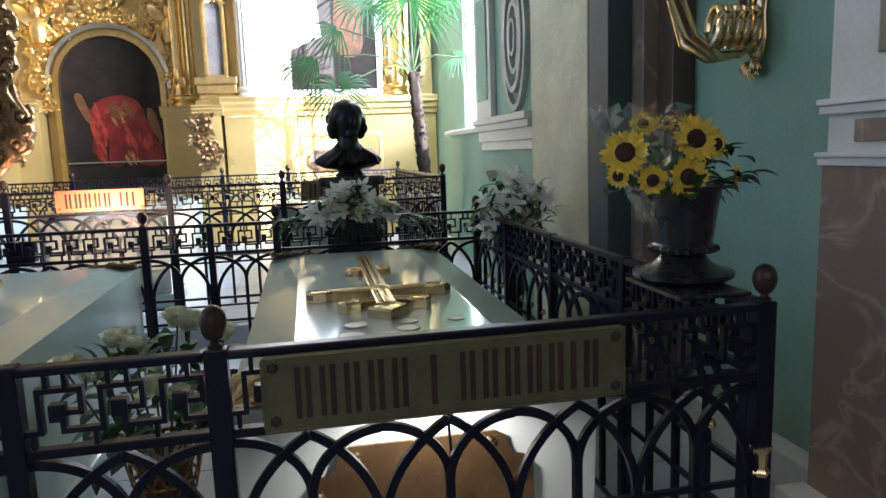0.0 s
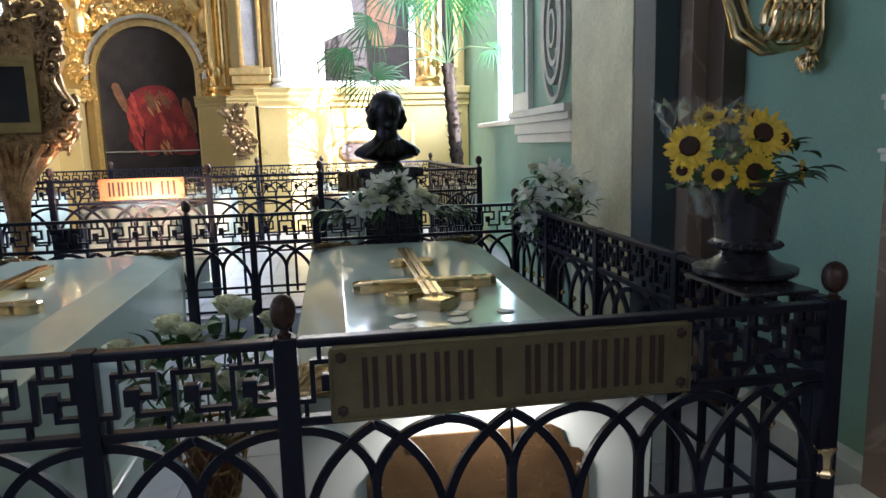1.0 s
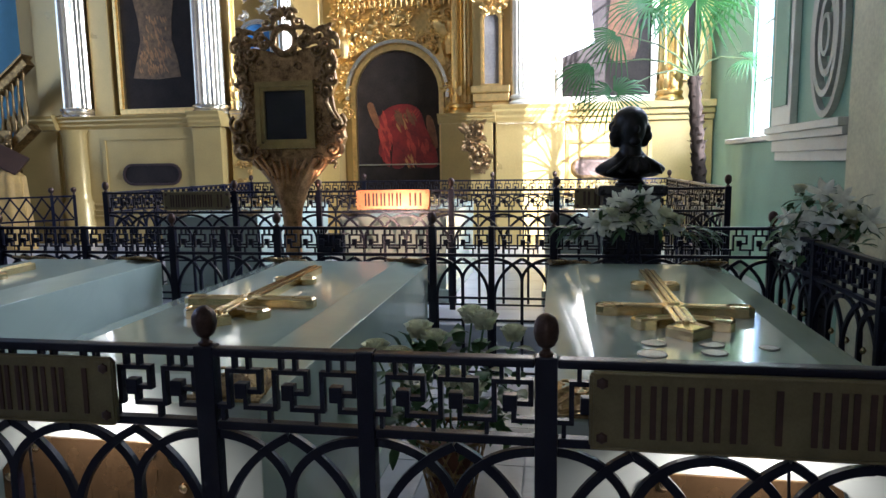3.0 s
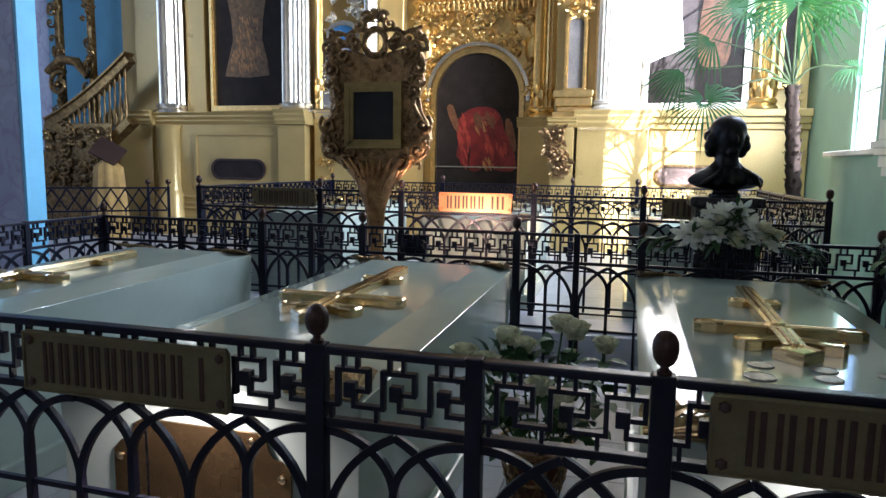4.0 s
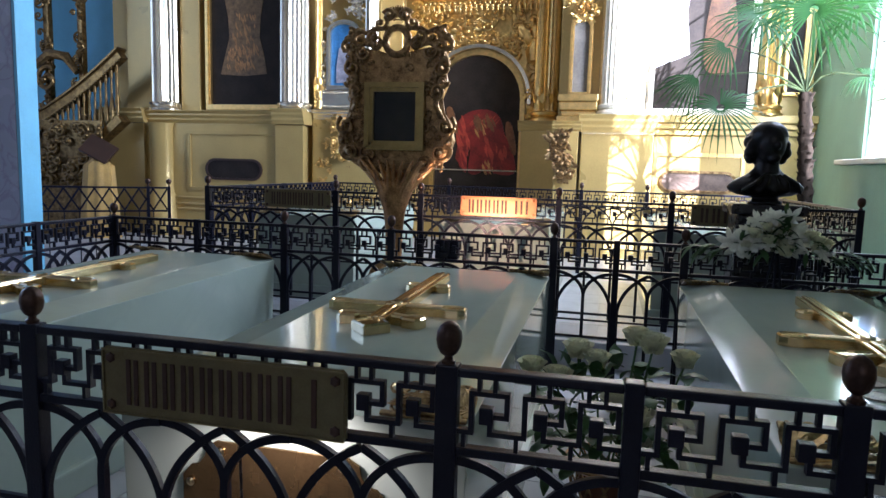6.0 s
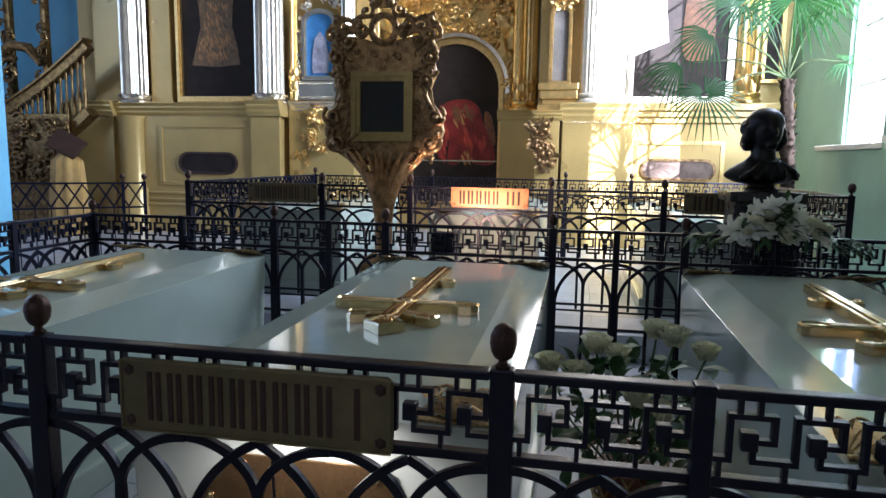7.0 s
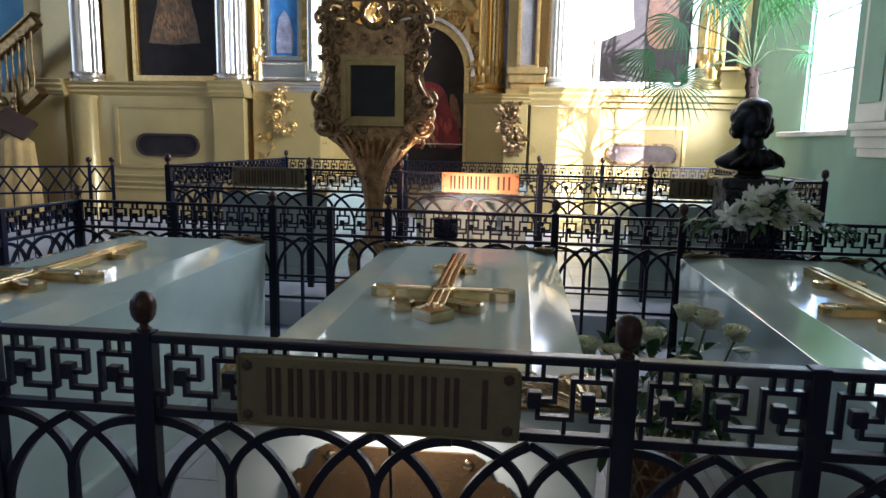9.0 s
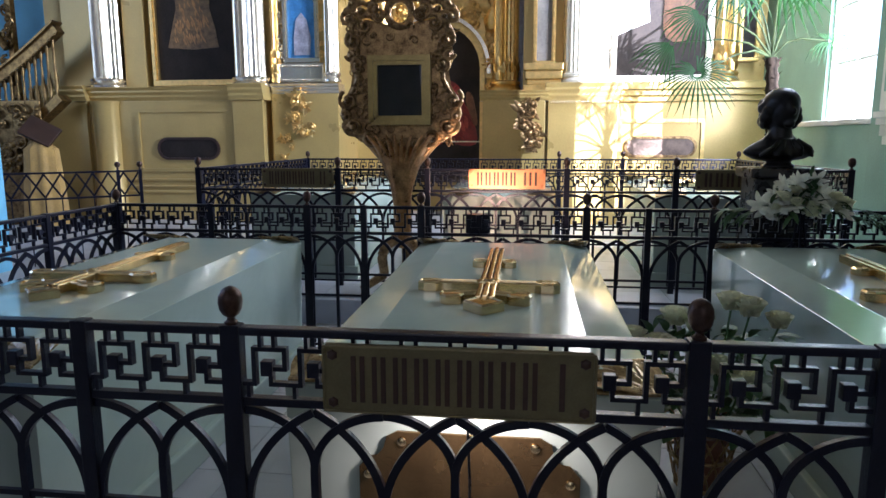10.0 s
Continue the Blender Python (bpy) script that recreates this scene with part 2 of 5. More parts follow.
def slab(bm, outline, y0, y1, bevel=0.0):
    """An outline in the x-z plane, given thickness from y0 (front) to y1 (back)."""
    a = [bm.verts.new((x, y0, z)) for x, z in outline]
    b = [bm.verts.new((x, y1, z)) for x, z in outline]
    front = bm.faces.new(a)
    bm.faces.new(b[::-1])
    n = len(a)
    for i in range(n):
        j = (i + 1) % n
        bm.faces.new((a[i], b[i], b[j], a[j]))
    if bevel:
        bmesh.ops.bevel(bm, geom=list(front.edges), offset=bevel, segments=2, affect="EDGES", profile=0.6)
    return bm


def lay(bm, profile, x0, x1):
    """A moulding along x: profile of (y, z)."""
    a = [bm.verts.new((x0, y, z)) for y, z in profile]
    b = [bm.verts.new((x1, y, z)) for y, z in profile]
    n = len(a)
    bm.faces.new(a)
    bm.faces.new(b[::-1])
    for i in range(n):
        j = (i + 1) % n
        bm.faces.new((a[i], a[j], b[j], b[i]))
    return bm


def arc(cx, cz, r, a0, a1, n=12):
    return [(cx + r * math.cos(radians(a0 + (a1 - a0) * i / n)), cz + r * math.sin(radians(a0 + (a1 - a0) * i / n))) for i in range(n + 1)]


def scroll(bm, x, y, z, r, turns, start, spin, w, n=26, lift=0.0, eye=True):
    """A spiral of carved foliage in the x-z plane, thick outside and thin at its eye."""
    pts, rad = [], []
    for i in range(n + 1):
        f = i / n
        a = radians(start) + spin * 2 * math.pi * turns * f
        q = r * (1 - 0.86 * f)
        pts.append((x + q * math.cos(a), y - lift * f, z + q * math.sin(a)))
        rad.append(w * (1 - 0.45 * f))
    tube(bm, pts, rad, 6)
    if eye:
        bmesh.ops.create_icosphere(bm, subdivisions=1, radius=w * 1.25, matrix=Matrix.Translation((pts[-1][0], pts[-1][1] - w * 0.4, pts[-1][2])))
    return bm


def leaf(bm, base, tip, width, bend=0.0, fold=0.25, n=5, side=None):
    """A pointed leaf or petal with a folded midrib, from base to tip."""
    a, b = Vector(base), Vector(tip)
    d = b - a
    s = Vector(side) if side else d.cross(Vector((0, 0, 1)))
    if s.length < 1e-4:
        s = Vector((1, 0, 0))
    s.normalize()
    up = s.cross(d).normalized()
    rows = []
    for i in range(n + 1):
        f = i / n
        w = width * 0.5 * math.sin(math.pi * min(0.985, 0.06 + 0.94 * f)) ** 0.75
        c = a + d * f + up * (bend * d.length * math.sin(math.pi * f))
        rows.append((bm.verts.new(c - s * w + up * w * fold), bm.verts.new(c), bm.verts.new(c + s * w + up * w * fold)))
    for p, q in zip(rows, rows[1:]):
        bm.faces.new((p[0], p[1], q[1], q[0]))
        bm.faces.new((p[1], p[2], q[2], q[1]))
    return bm

# ---- the setting ----
def structure(name, bm, material, label, category, parent=None, smooth=False):
    return tagged(part(name, bm, material, parent, smooth=smooth), label, category, kind="structure")


STEP = 0.21
structure("floor", B((-12.2, -9.2, -0.2), (3.2, 13.8, -0.012)), FLOOR, "grey stone floor slab under the tombs", "floor")
structure("platform", B((-9.5, 5.62, -0.01), (2.4, 13.58, STEP), 0.01), FLOOR, "raised stone platform before the gilded screen", "platform")

# right-hand wall: a pier, a green bay, a pilaster, a framed panel, a window bay
WX = 2.36
structure("wall_right", B((WX, -9.2, 0), (2.56, 7.20, 9.0)), GREEN, "green plaster wall with piers and mouldings", "wall")
rw = structure("wall_window_bay", B((2.42, 9.22, 0), (2.56, 13.6, 9.0)), GREEN, "pale green plaster wall beside the tall window", "wall")
structure("wall_under_window", B((2.20, 7.202, 0), (2.56, 9.218, 1.72), 0.01), GREEN, "green plaster parapet below the tall window", "wall")
structure("wall_over_window", B((2.42, 7.202, 7.6), (2.56, 9.218, 9.0)), GREEN, "green plaster wall above the tall window", "wall")
structure("window_sill", B((2.12, 7.21, 1.722), (2.6, 9.21, 1.78), 0.012), WHITE, "pale painted stone window sill", "sill")
structure("pier_near", B((2.10, -9.2, 0), (2.358, 2.31, 1.44)), BROWN, "brown veined marble pier base beside the green wall", "pier")
structure("pier_upper", B((2.12, -9.2, 1.442), (2.358, 2.31, 9.0)), WHITE, "white painted pier with framed panels", "pier")
structure("pilaster", B((1.985, 4.14, 0), (2.358, 5.20, 9.0), 0.008), PALE, "pale stone pilaster with worn plaster", "pilaster")
structure("pilaster_return", B((1.99, 3.86, 0), (2.358, 4.138, 9.0), 0.006), RETURN_SHADE, "return beside the pilaster, its shade put into a dark teal colour", "pilaster")
structure("panel_wall", B((2.06, 5.202, 0), (2.358, 7.20, 9.0)), GREEN, "pale green wall below the framed panel", "wall")
structure("wall_left", B((-12.2, -9.2, 0), (-11.8, 4.9, 9.0)), BLUEM, "pale marble side wall of the nave", "wall")
structure("wall_left_far", B((-12.2, 8.2, 0), (-11.8, 13.8, 9.0)), BLUEM, "pale marble side wall beside the screen", "wall")
structure("wall_left_low", B((-12.2, 4.902, 0), (-11.8, 8.198, 2.2)), BLUEM, "pale marble wall under the side window", "wall")
structure("wall_left_top", B((-12.2, 4.902, 7.2), (-11.8, 8.198, 9.0)), BLUEM, "pale marble wall over the side window", "wall")
structure("wall_back", B((-12.2, -9.4, 0), (3.0, -9.0, 9.0)), PALE, "pale plaster wall of the nave", "wall")
structure("ceiling", B((-12.2, -9.2, 9.002), (3.0, 13.8, 9.3)), CEIL, "pale plaster ceiling", "ceiling")
structure("wall_east", B((-12.2, 13.6, 0), (3.0, 13.9, 9.0)), CREAM, "wall behind the gilded screen", "wall")

# ---- iron fences ----
RAIL, MID = 1.105, 0.905


def key_mesh(width):
    """A panel of Greek key with square bosses, between the two upper rails."""
    bm = bmesh.new()
    count = max(1, round(width / 0.118))
    w, h, z0 = width / count, RAIL - 0.022 - MID - 0.011, MID + 0.011
    t = 0.0115
    X = lambda k, u: (k + u) * w
    Z = lambda v: z0 + v * h
    for k in range(count):
        last = k == count - 1
        start = (X(k, 0.0), Z(0.22))
        ribbon(bm, [start, (X(k, 0.26), Z(0.22)), (X(k, 0.26), Z(0.78)), (X(k, 0.93), Z(0.78)), (X(k, 0.93), Z(0.47)), (X(k, 0.66), Z(0.47))], t, -0.009, 0.011)
        box(bm, (X(k, 0.42), -0.016, Z(0.36)), (X(k, 0.68), 0.012, Z(0.60)), 0.003)
        ribbon(bm, [(X(k, 0.62), Z(0.38)), (X(k, 0.62), Z(0.22)), (X(k, 1.0), Z(0.22))], t, -0.0085, 0.0105)
        for u, a, b in ((0.40, 0.80, 1.0), (0.70, 0.80, 1.0), (0.12, 0.0, 0.2)):
            box(bm, (X(k, u) - 0.005, -0.008, Z(a)), (X(k, u) + 0.005, 0.010, Z(b)))
    return bm


def arch_mesh(s, pointed):
    """One half of an arch with its leg, springing at x = 0 and meeting its twin at x = s: pointed ones spring lower, round ones end level."""
    bm = bmesh.new()
    top, spring, q = (MID - 0.024, MID - 0.30, 0.66) if pointed else (MID - 0.026, MID - 0.185, 0.97)
    pts = [(0, 0.075), (0, spring)]
    for i in range(1, 13):
        a = i / 12 * math.pi / 2 * q
        pts.append((s * (1 - math.cos(a)) / (1 - math.cos(math.pi / 2 * q)), spring + (top - spring) * math.sin(a) / math.sin(math.pi / 2 * q)))
    ribbon(bm, pts, 0.0215, -0.008, 0.008)
    return bm


MESHES = {}


def once(key, maker, name, material, smooth=False):
    if key not in MESHES:
        ob = part(name, maker(), material, None, smooth=smooth)
        MESHES[key] = ob.data
        bpy.data.objects.remove(ob)
    return MESHES[key]


def finial_mesh():
    return lathe(bmesh.new(), [(0.017, 0), (0.018, 0.007), (0.011, 0.012), (0.010, 0.018), (0.021, 0.026), (0.0285, 0.040), (0.0315, 0.058), (0.0295, 0.076), (0.022, 0.090), (0.012, 0.097), (0.004, 0.100)], 24, flute=6, depth=0.09)


def cuff_mesh():
    return lathe(bmesh.new(), [(0.030, 0), (0.034, 0.012), (0.027, 0.024), (0.029, 0.062), (0.036, 0.080), (0.028, 0.086)], 12, flute=6, depth=0.12)


def piece(parent, name, mesh, m):
    o = new(name, mesh)
    o.parent = parent
    o.matrix_basis = m
    return o


def fence(label, at, rz, posts, group="tomb fences", rosettes=False, cuffs=()):
    """A run of fence along its own x: posts are (x, has_finial); each bay has rails, a key panel and pointed arches."""
    f = thing("iron_fence", label, "fence", at, group, rz=rz)
    for x, fin in posts:
        r = 0.026 if fin else 0.021
        piece(f, "post", once(("post", fin), lambda: B((-r, -0.02, 0), (r, 0.022, RAIL + 0.004), 0.004), "post", IRON), pose(x, 0, 0))
        if fin:
            piece(f, "finial", once("finial", finial_mesh, "finial", FINIAL, True), pose(x, 0, RAIL + 0.004))
        if x in cuffs:
            piece(f, "cuff", once("cuff", cuff_mesh, "cuff", BRASS, True), pose(x, 0, 0.62))
    for (xa, fa), (xb, fb) in zip(posts, posts[1:]):
        a, b = xa + (0.026 if fa else 0.021), xb - (0.026 if fb else 0.021)
        w = round(b - a, 4)
        piece(f, "top_rail", once(("top", w), lambda: B((0, -0.019, RAIL - 0.022), (w, 0.021, RAIL), 0.005), "top_rail", IRON), pose(a, 0, 0))
        piece(f, "middle_rail", once(("mid", w), lambda: B((0, -0.014, MID - 0.011), (w, 0.016, MID + 0.011), 0.003), "middle_rail", IRON), pose(a, 0, 0))
        for z in (0.60, 0.44, 0.06):
            piece(f, "low_rail", once(("low", w), lambda: B((0, -0.0065, -0.008), (w, 0.0075, 0.008)), "low_rail", IRON), pose(a, 0, z))
        piece(f, "key_panel", once(("key", w), lambda: key_mesh(w), "key_panel", IRON), pose(a, 0, 0))
        n = max(2, 2 * round(w / 0.38))
        s = round(w / n, 4)
        for k in range(n + 1):
            x = a + k * s
            half = once(("arch", s, k % 2), lambda: arch_mesh(s, k % 2 == 0), "arch_bar", IRON)
            if k < n:
                piece(f, "arch_bar", half, pose(x, -0.003, 0))
            if k > 0:
                piece(f, "arch_bar", half, pose(x, 0.003, 0) @ Matrix.Diagonal((-1, 1, 1, 1)))
            if rosettes and 0 < k < n:
                piece(f, "rosette", once("rosette", lambda: bmesh_ball(0.021), "rosette", BRASS, True), pose(x, -0.012, 0.66))
    return f


def bmesh_ball(r):
    bm = bmesh.new()
    lathe(bm, [(0.002, -r), (r * 0.7, -r * 0.7), (r, 0), (r * 0.7, r * 0.7), (0.002, r)], 10, flute=5, depth=0.2)
    return bm


RUN = [(-4.30, True), (-3.55, False), (-2.81, True), (-2.39, False), (-1.97, True), (-0.81, True), (-0.395, False), (0.034, True), (1.435, True)]
fence("black cast-iron tomb fence with Greek key frieze and pointed arches", (0, 1.72, 0), 0, RUN, cuffs=(1.435,))
fence("black cast-iron fence behind the white marble tombs", (0, 4.84, 0), 0, RUN)
side = [(0.05, False), (0.80, False), (1.58, False), (2.36, False), (3.10, False)]
fence("black iron side fence running beside the green wall", (1.435, 1.72, 0), 90, side, rosettes=True)
fence("black iron side fence at the end of the row of tombs", (-4.30, 1.72, 0), 90, side)
RUN3 = [(-4.30, True), (-2.95, True), (-2.12, True), (-0.88, True), (0.05, True), (1.46, True)]
fence("black cast-iron fence round the farther tombs on the platform", (0, 6.15, STEP), 0, RUN3)
fence("black cast-iron fence in front of the gilded screen", (0, 9.3, STEP), 0, [(-4.28, True), (-2.6, True), (-0.81, True), (0.02, True), (1.48, True)])
side3 = [(0.05, False), (0.82, False), (1.59, False), (2.36, False), (3.10, False)]
fence("black iron side fence of the farther tombs by the window", (1.46, 6.15, STEP), 90, side3)
fence("black iron side fence of the farther tombs", (-4.30, 6.15, STEP), 90, side3)


# ---- name plates: plain bars stand for the lettering ----
def plate(label, x0, x1, z0, z1, y, tilt, body, strokes, group="fence plates"):
    w, h = x1 - x0, z1 - z0
    p = thing("name_plate", label, "name plate", ((x0 + x1) / 2, y, (z0 + z1) / 2), group)
    c = 0.012
    out = [(-w / 2 + c, -h / 2), (w / 2 - c, -h / 2), (w / 2, -h / 2 + c), (w / 2, h / 2 - c), (w / 2 - c, h / 2), (-w / 2 + c, h / 2), (-w / 2, h / 2 - c), (-w / 2, -h / 2 + c)]
    part("plate", slab(bmesh.new(), out, -0.005, 0.006, 0.003), body, p)
    rim = bmesh.new()
    for a, b in (((-w / 2 + 0.003, -h / 2 + 0.003), (w / 2 - 0.003, -h / 2 + 0.009)), ((-w / 2 + 0.003, h / 2 - 0.009), (w / 2 - 0.003, h / 2 - 0.003)), ((-w / 2 + 0.003, -h / 2 + 0.0092), (-w / 2 + 0.009, h / 2 - 0.0092)), ((w / 2 - 0.009, -h / 2 + 0.0092), (w / 2 - 0.003, h / 2 - 0.0092))):
        box(rim, (a[0], -0.0095, a[1]), (b[0], -0.0045, b[1]), 0.002)
    part("rim", rim, body, p)
    for sx in (-1, 1):
        for sz in (-1, 1):
            s = bmesh.new()
            lathe(s, [(0.0145, 0), (0.014, 0.003), (0.010, 0.006), (0.002, 0.0065)], 12, flute=6, depth=0.18)
            o = part("screw", s, BARS if body is PLATE else body, p, smooth=True)
            o.matrix_basis = pose(sx * (w / 2 - 0.028), -0.005, sz * (h / 2 - 0.028), 90)
    u = w / 2 - 0.075
    total = sum(strokes)
    x = -u
    unit = 2 * u / total
    for k, st in enumerate(strokes):
        if k % 2 == 0:
            b = B((x, -0.0085, -h * 0.33), (x + st * unit, -0.0045, h * 0.34), 0.0015)
            part("lettering_bar", b, BARS, p)
        x += st * unit
    return p


def strokes(letters):
    """Bar and gap widths: every letter two stems, spaces wider."""
    out = []
    for ch in letters:
        if ch == " ":
            out[-1] += 3.2
        elif ch == "1":
            out += [1.3, 1.9]
        else:
            out += [1.2, 0.9, 1.2, 1.7]
    return out[:-1]


plate("long dull brass plate with dark lettering, screwed to the fence", 0.13, 1.02, 0.905, 1.088, 1.688, 0, PLATE, strokes("22222 1 2222212"))
plate("dull brass plate with dark lettering, screwed to the fence", -1.722, -1.046, 0.898, 1.077, 1.688, 0, PLATE, strokes("222222222 1"))
plate("brass plate with dark lettering on the farther fence, warm lamplight put into its colour", -1.742, -1.066, 1.140, 1.317, 6.105, 0, LITBRASS, strokes("22222 111"))
plate("dark brass plate with lettering in shade on the farther fence", -3.66, -2.98, 1.14, 1.317, 6.105, 0, PLATE, strokes("22222222 11"))
plate("dark brass plate in shade on the farther fence", 0.20, 0.88, 1.14, 1.317, 6.105, 0, PLATE, strokes("22222 1"))


# ---- tombs ----
def cross_parts():
    """The pieces of a large cross lying flat, foot towards -y."""
    def block(pts, z, bev=0.010):
        """A chamfered block on an outline, with a raised rim round a sunk field."""
        bm = bmesh.new()
        f = bm.faces.new([bm.verts.new((x, y, 0)) for x, y in pts])
        r = bmesh.ops.extrude_face_region(bm, geom=[f])
        bmesh.ops.translate(bm, verts=[v for v in r["geom"] if isinstance(v, bmesh.types.BMVert)], vec=(0, 0, z))
        tf = [g for g in r["geom"] if isinstance(g, bmesh.types.BMFace)][0]
        bmesh.ops.inset_region(bm, faces=[tf], thickness=bev, depth=0.008)
        bmesh.ops.inset_region(bm, faces=[tf], thickness=bev * 0.8, depth=-0.006)
        return bm

    def bar(L, w, tip):
        """Outline of an arm with swollen ends, along x."""
        pts = [(-L, -w * 0.55), (-L + tip * 0.35, -w), (-L + tip, -w), (-L + tip * 1.35, -w * 0.66), (L - tip * 1.35, -w * 0.66), (L - tip, -w), (L - tip * 0.35, -w), (L, -w * 0.55)]
        return pts + [(x, -y) for x, y in reversed(pts)]

    def moved(pts, dx, dy, turn=0.0):
        c, q = math.cos(radians(turn)), math.sin(radians(turn))
        return [(dx + x * c - y * q, dy + x * q + y * c) for x, y in pts]

    out = [("long_arm", block(bar(0.325, 0.045, 0.085), 0.038)), ("upper_arm", block(moved(bar(0.118, 0.042, 0.06), 0, 0.56), 0.030))]
    for sx in (-1, 1):
        out.append(("lower_arm", block(moved([(-0.09, -0.028), (0.0, -0.028), (0.02, -0.046), (0.085, -0.046), (0.10, -0.02), (0.10, 0.02), (0.085, 0.046), (0.02, 0.046), (0.0, 0.028), (-0.09, 0.028)] if sx > 0 else [(0.09, 0.028), (0.0, 0.028), (-0.02, 0.046), (-0.085, 0.046), (-0.10, 0.02), (-0.10, -0.02), (-0.085, -0.046), (-0.02, -0.046), (0.0, -0.028), (0.09, -0.028)], sx * 0.098, -0.215, -sx * 16), 0.036, 0.008)))
    out.append(("foot_block", block([(0, -0.44), (0.085, -0.355), (0.03, -0.275), (-0.03, -0.275), (-0.085, -0.355)], 0.036)))
    for k in (-1, 0, 1):
        out.append(("shaft_rib", B((k * 0.029 - 0.0125, -0.30, 0.0), (k * 0.029 + 0.0125, 0.90, 0.046 + 0.005 * (k == 0)), 0.006)))
    for k in (-1, 1):
        for sx in (-1, 1):
            out.append(("arm_rib", B((min(sx * 0.045, sx * 0.22), k * 0.014 - 0.006, 0.034), (max(sx * 0.045, sx * 0.22), k * 0.014 + 0.006, 0.048), 0.004)))
    out.append(("boss", lathe(bmesh.new(), [(0.062, 0.01), (0.060, 0.046), (0.047, 0.052), (0.030, 0.052), (0.026, 0.058), (0.004, 0.060)], 8)))
    return out


def lace_mesh(seed):
    """A corner mount of pierced gilt foliage lying on the slab, corner at the origin, spreading to +x and +y."""
    bm = bmesh.new()
    rnd = random.Random(seed)
    for i in range(18):
        x, y = rnd.uniform(0.02, 0.20), rnd.uniform(0.015, 0.12)
        r = rnd.uniform(0.018, 0.034)
        pts, rad = [], []
        a0, sp = rnd.uniform(0, 6), rnd.choice((-1, 1))
        for k in range(13):
            q = r * (1 - 0.07 * k)
            pts.append((max(0.004, x + q * math.cos(a0 + sp * k * 0.62)), max(0.004, y + q * math.sin(a0 + sp * k * 0.62)), 0.006 + 0.0006 * k))
            rad.append(0.0055 - 0.0002 * k)
        tube(bm, pts, rad, 5)
    for i in range(14):
        a = rnd.uniform(0.05, 1.5)
        leaf(bm, (0.03 * math.cos(a), 0.03 * math.sin(a), 0.004), (0.20 * math.cos(a), 0.13 * math.sin(a), 0.012), 0.035, 0.05, 0.4, 4)
    box(bm, (0.001, 0.001, 0.0005), (0.20, 0.016, 0.011), 0.004)
    box(bm, (0.001, 0.0165, 0.0005), (0.016, 0.13, 0.011), 0.004)
    return bm


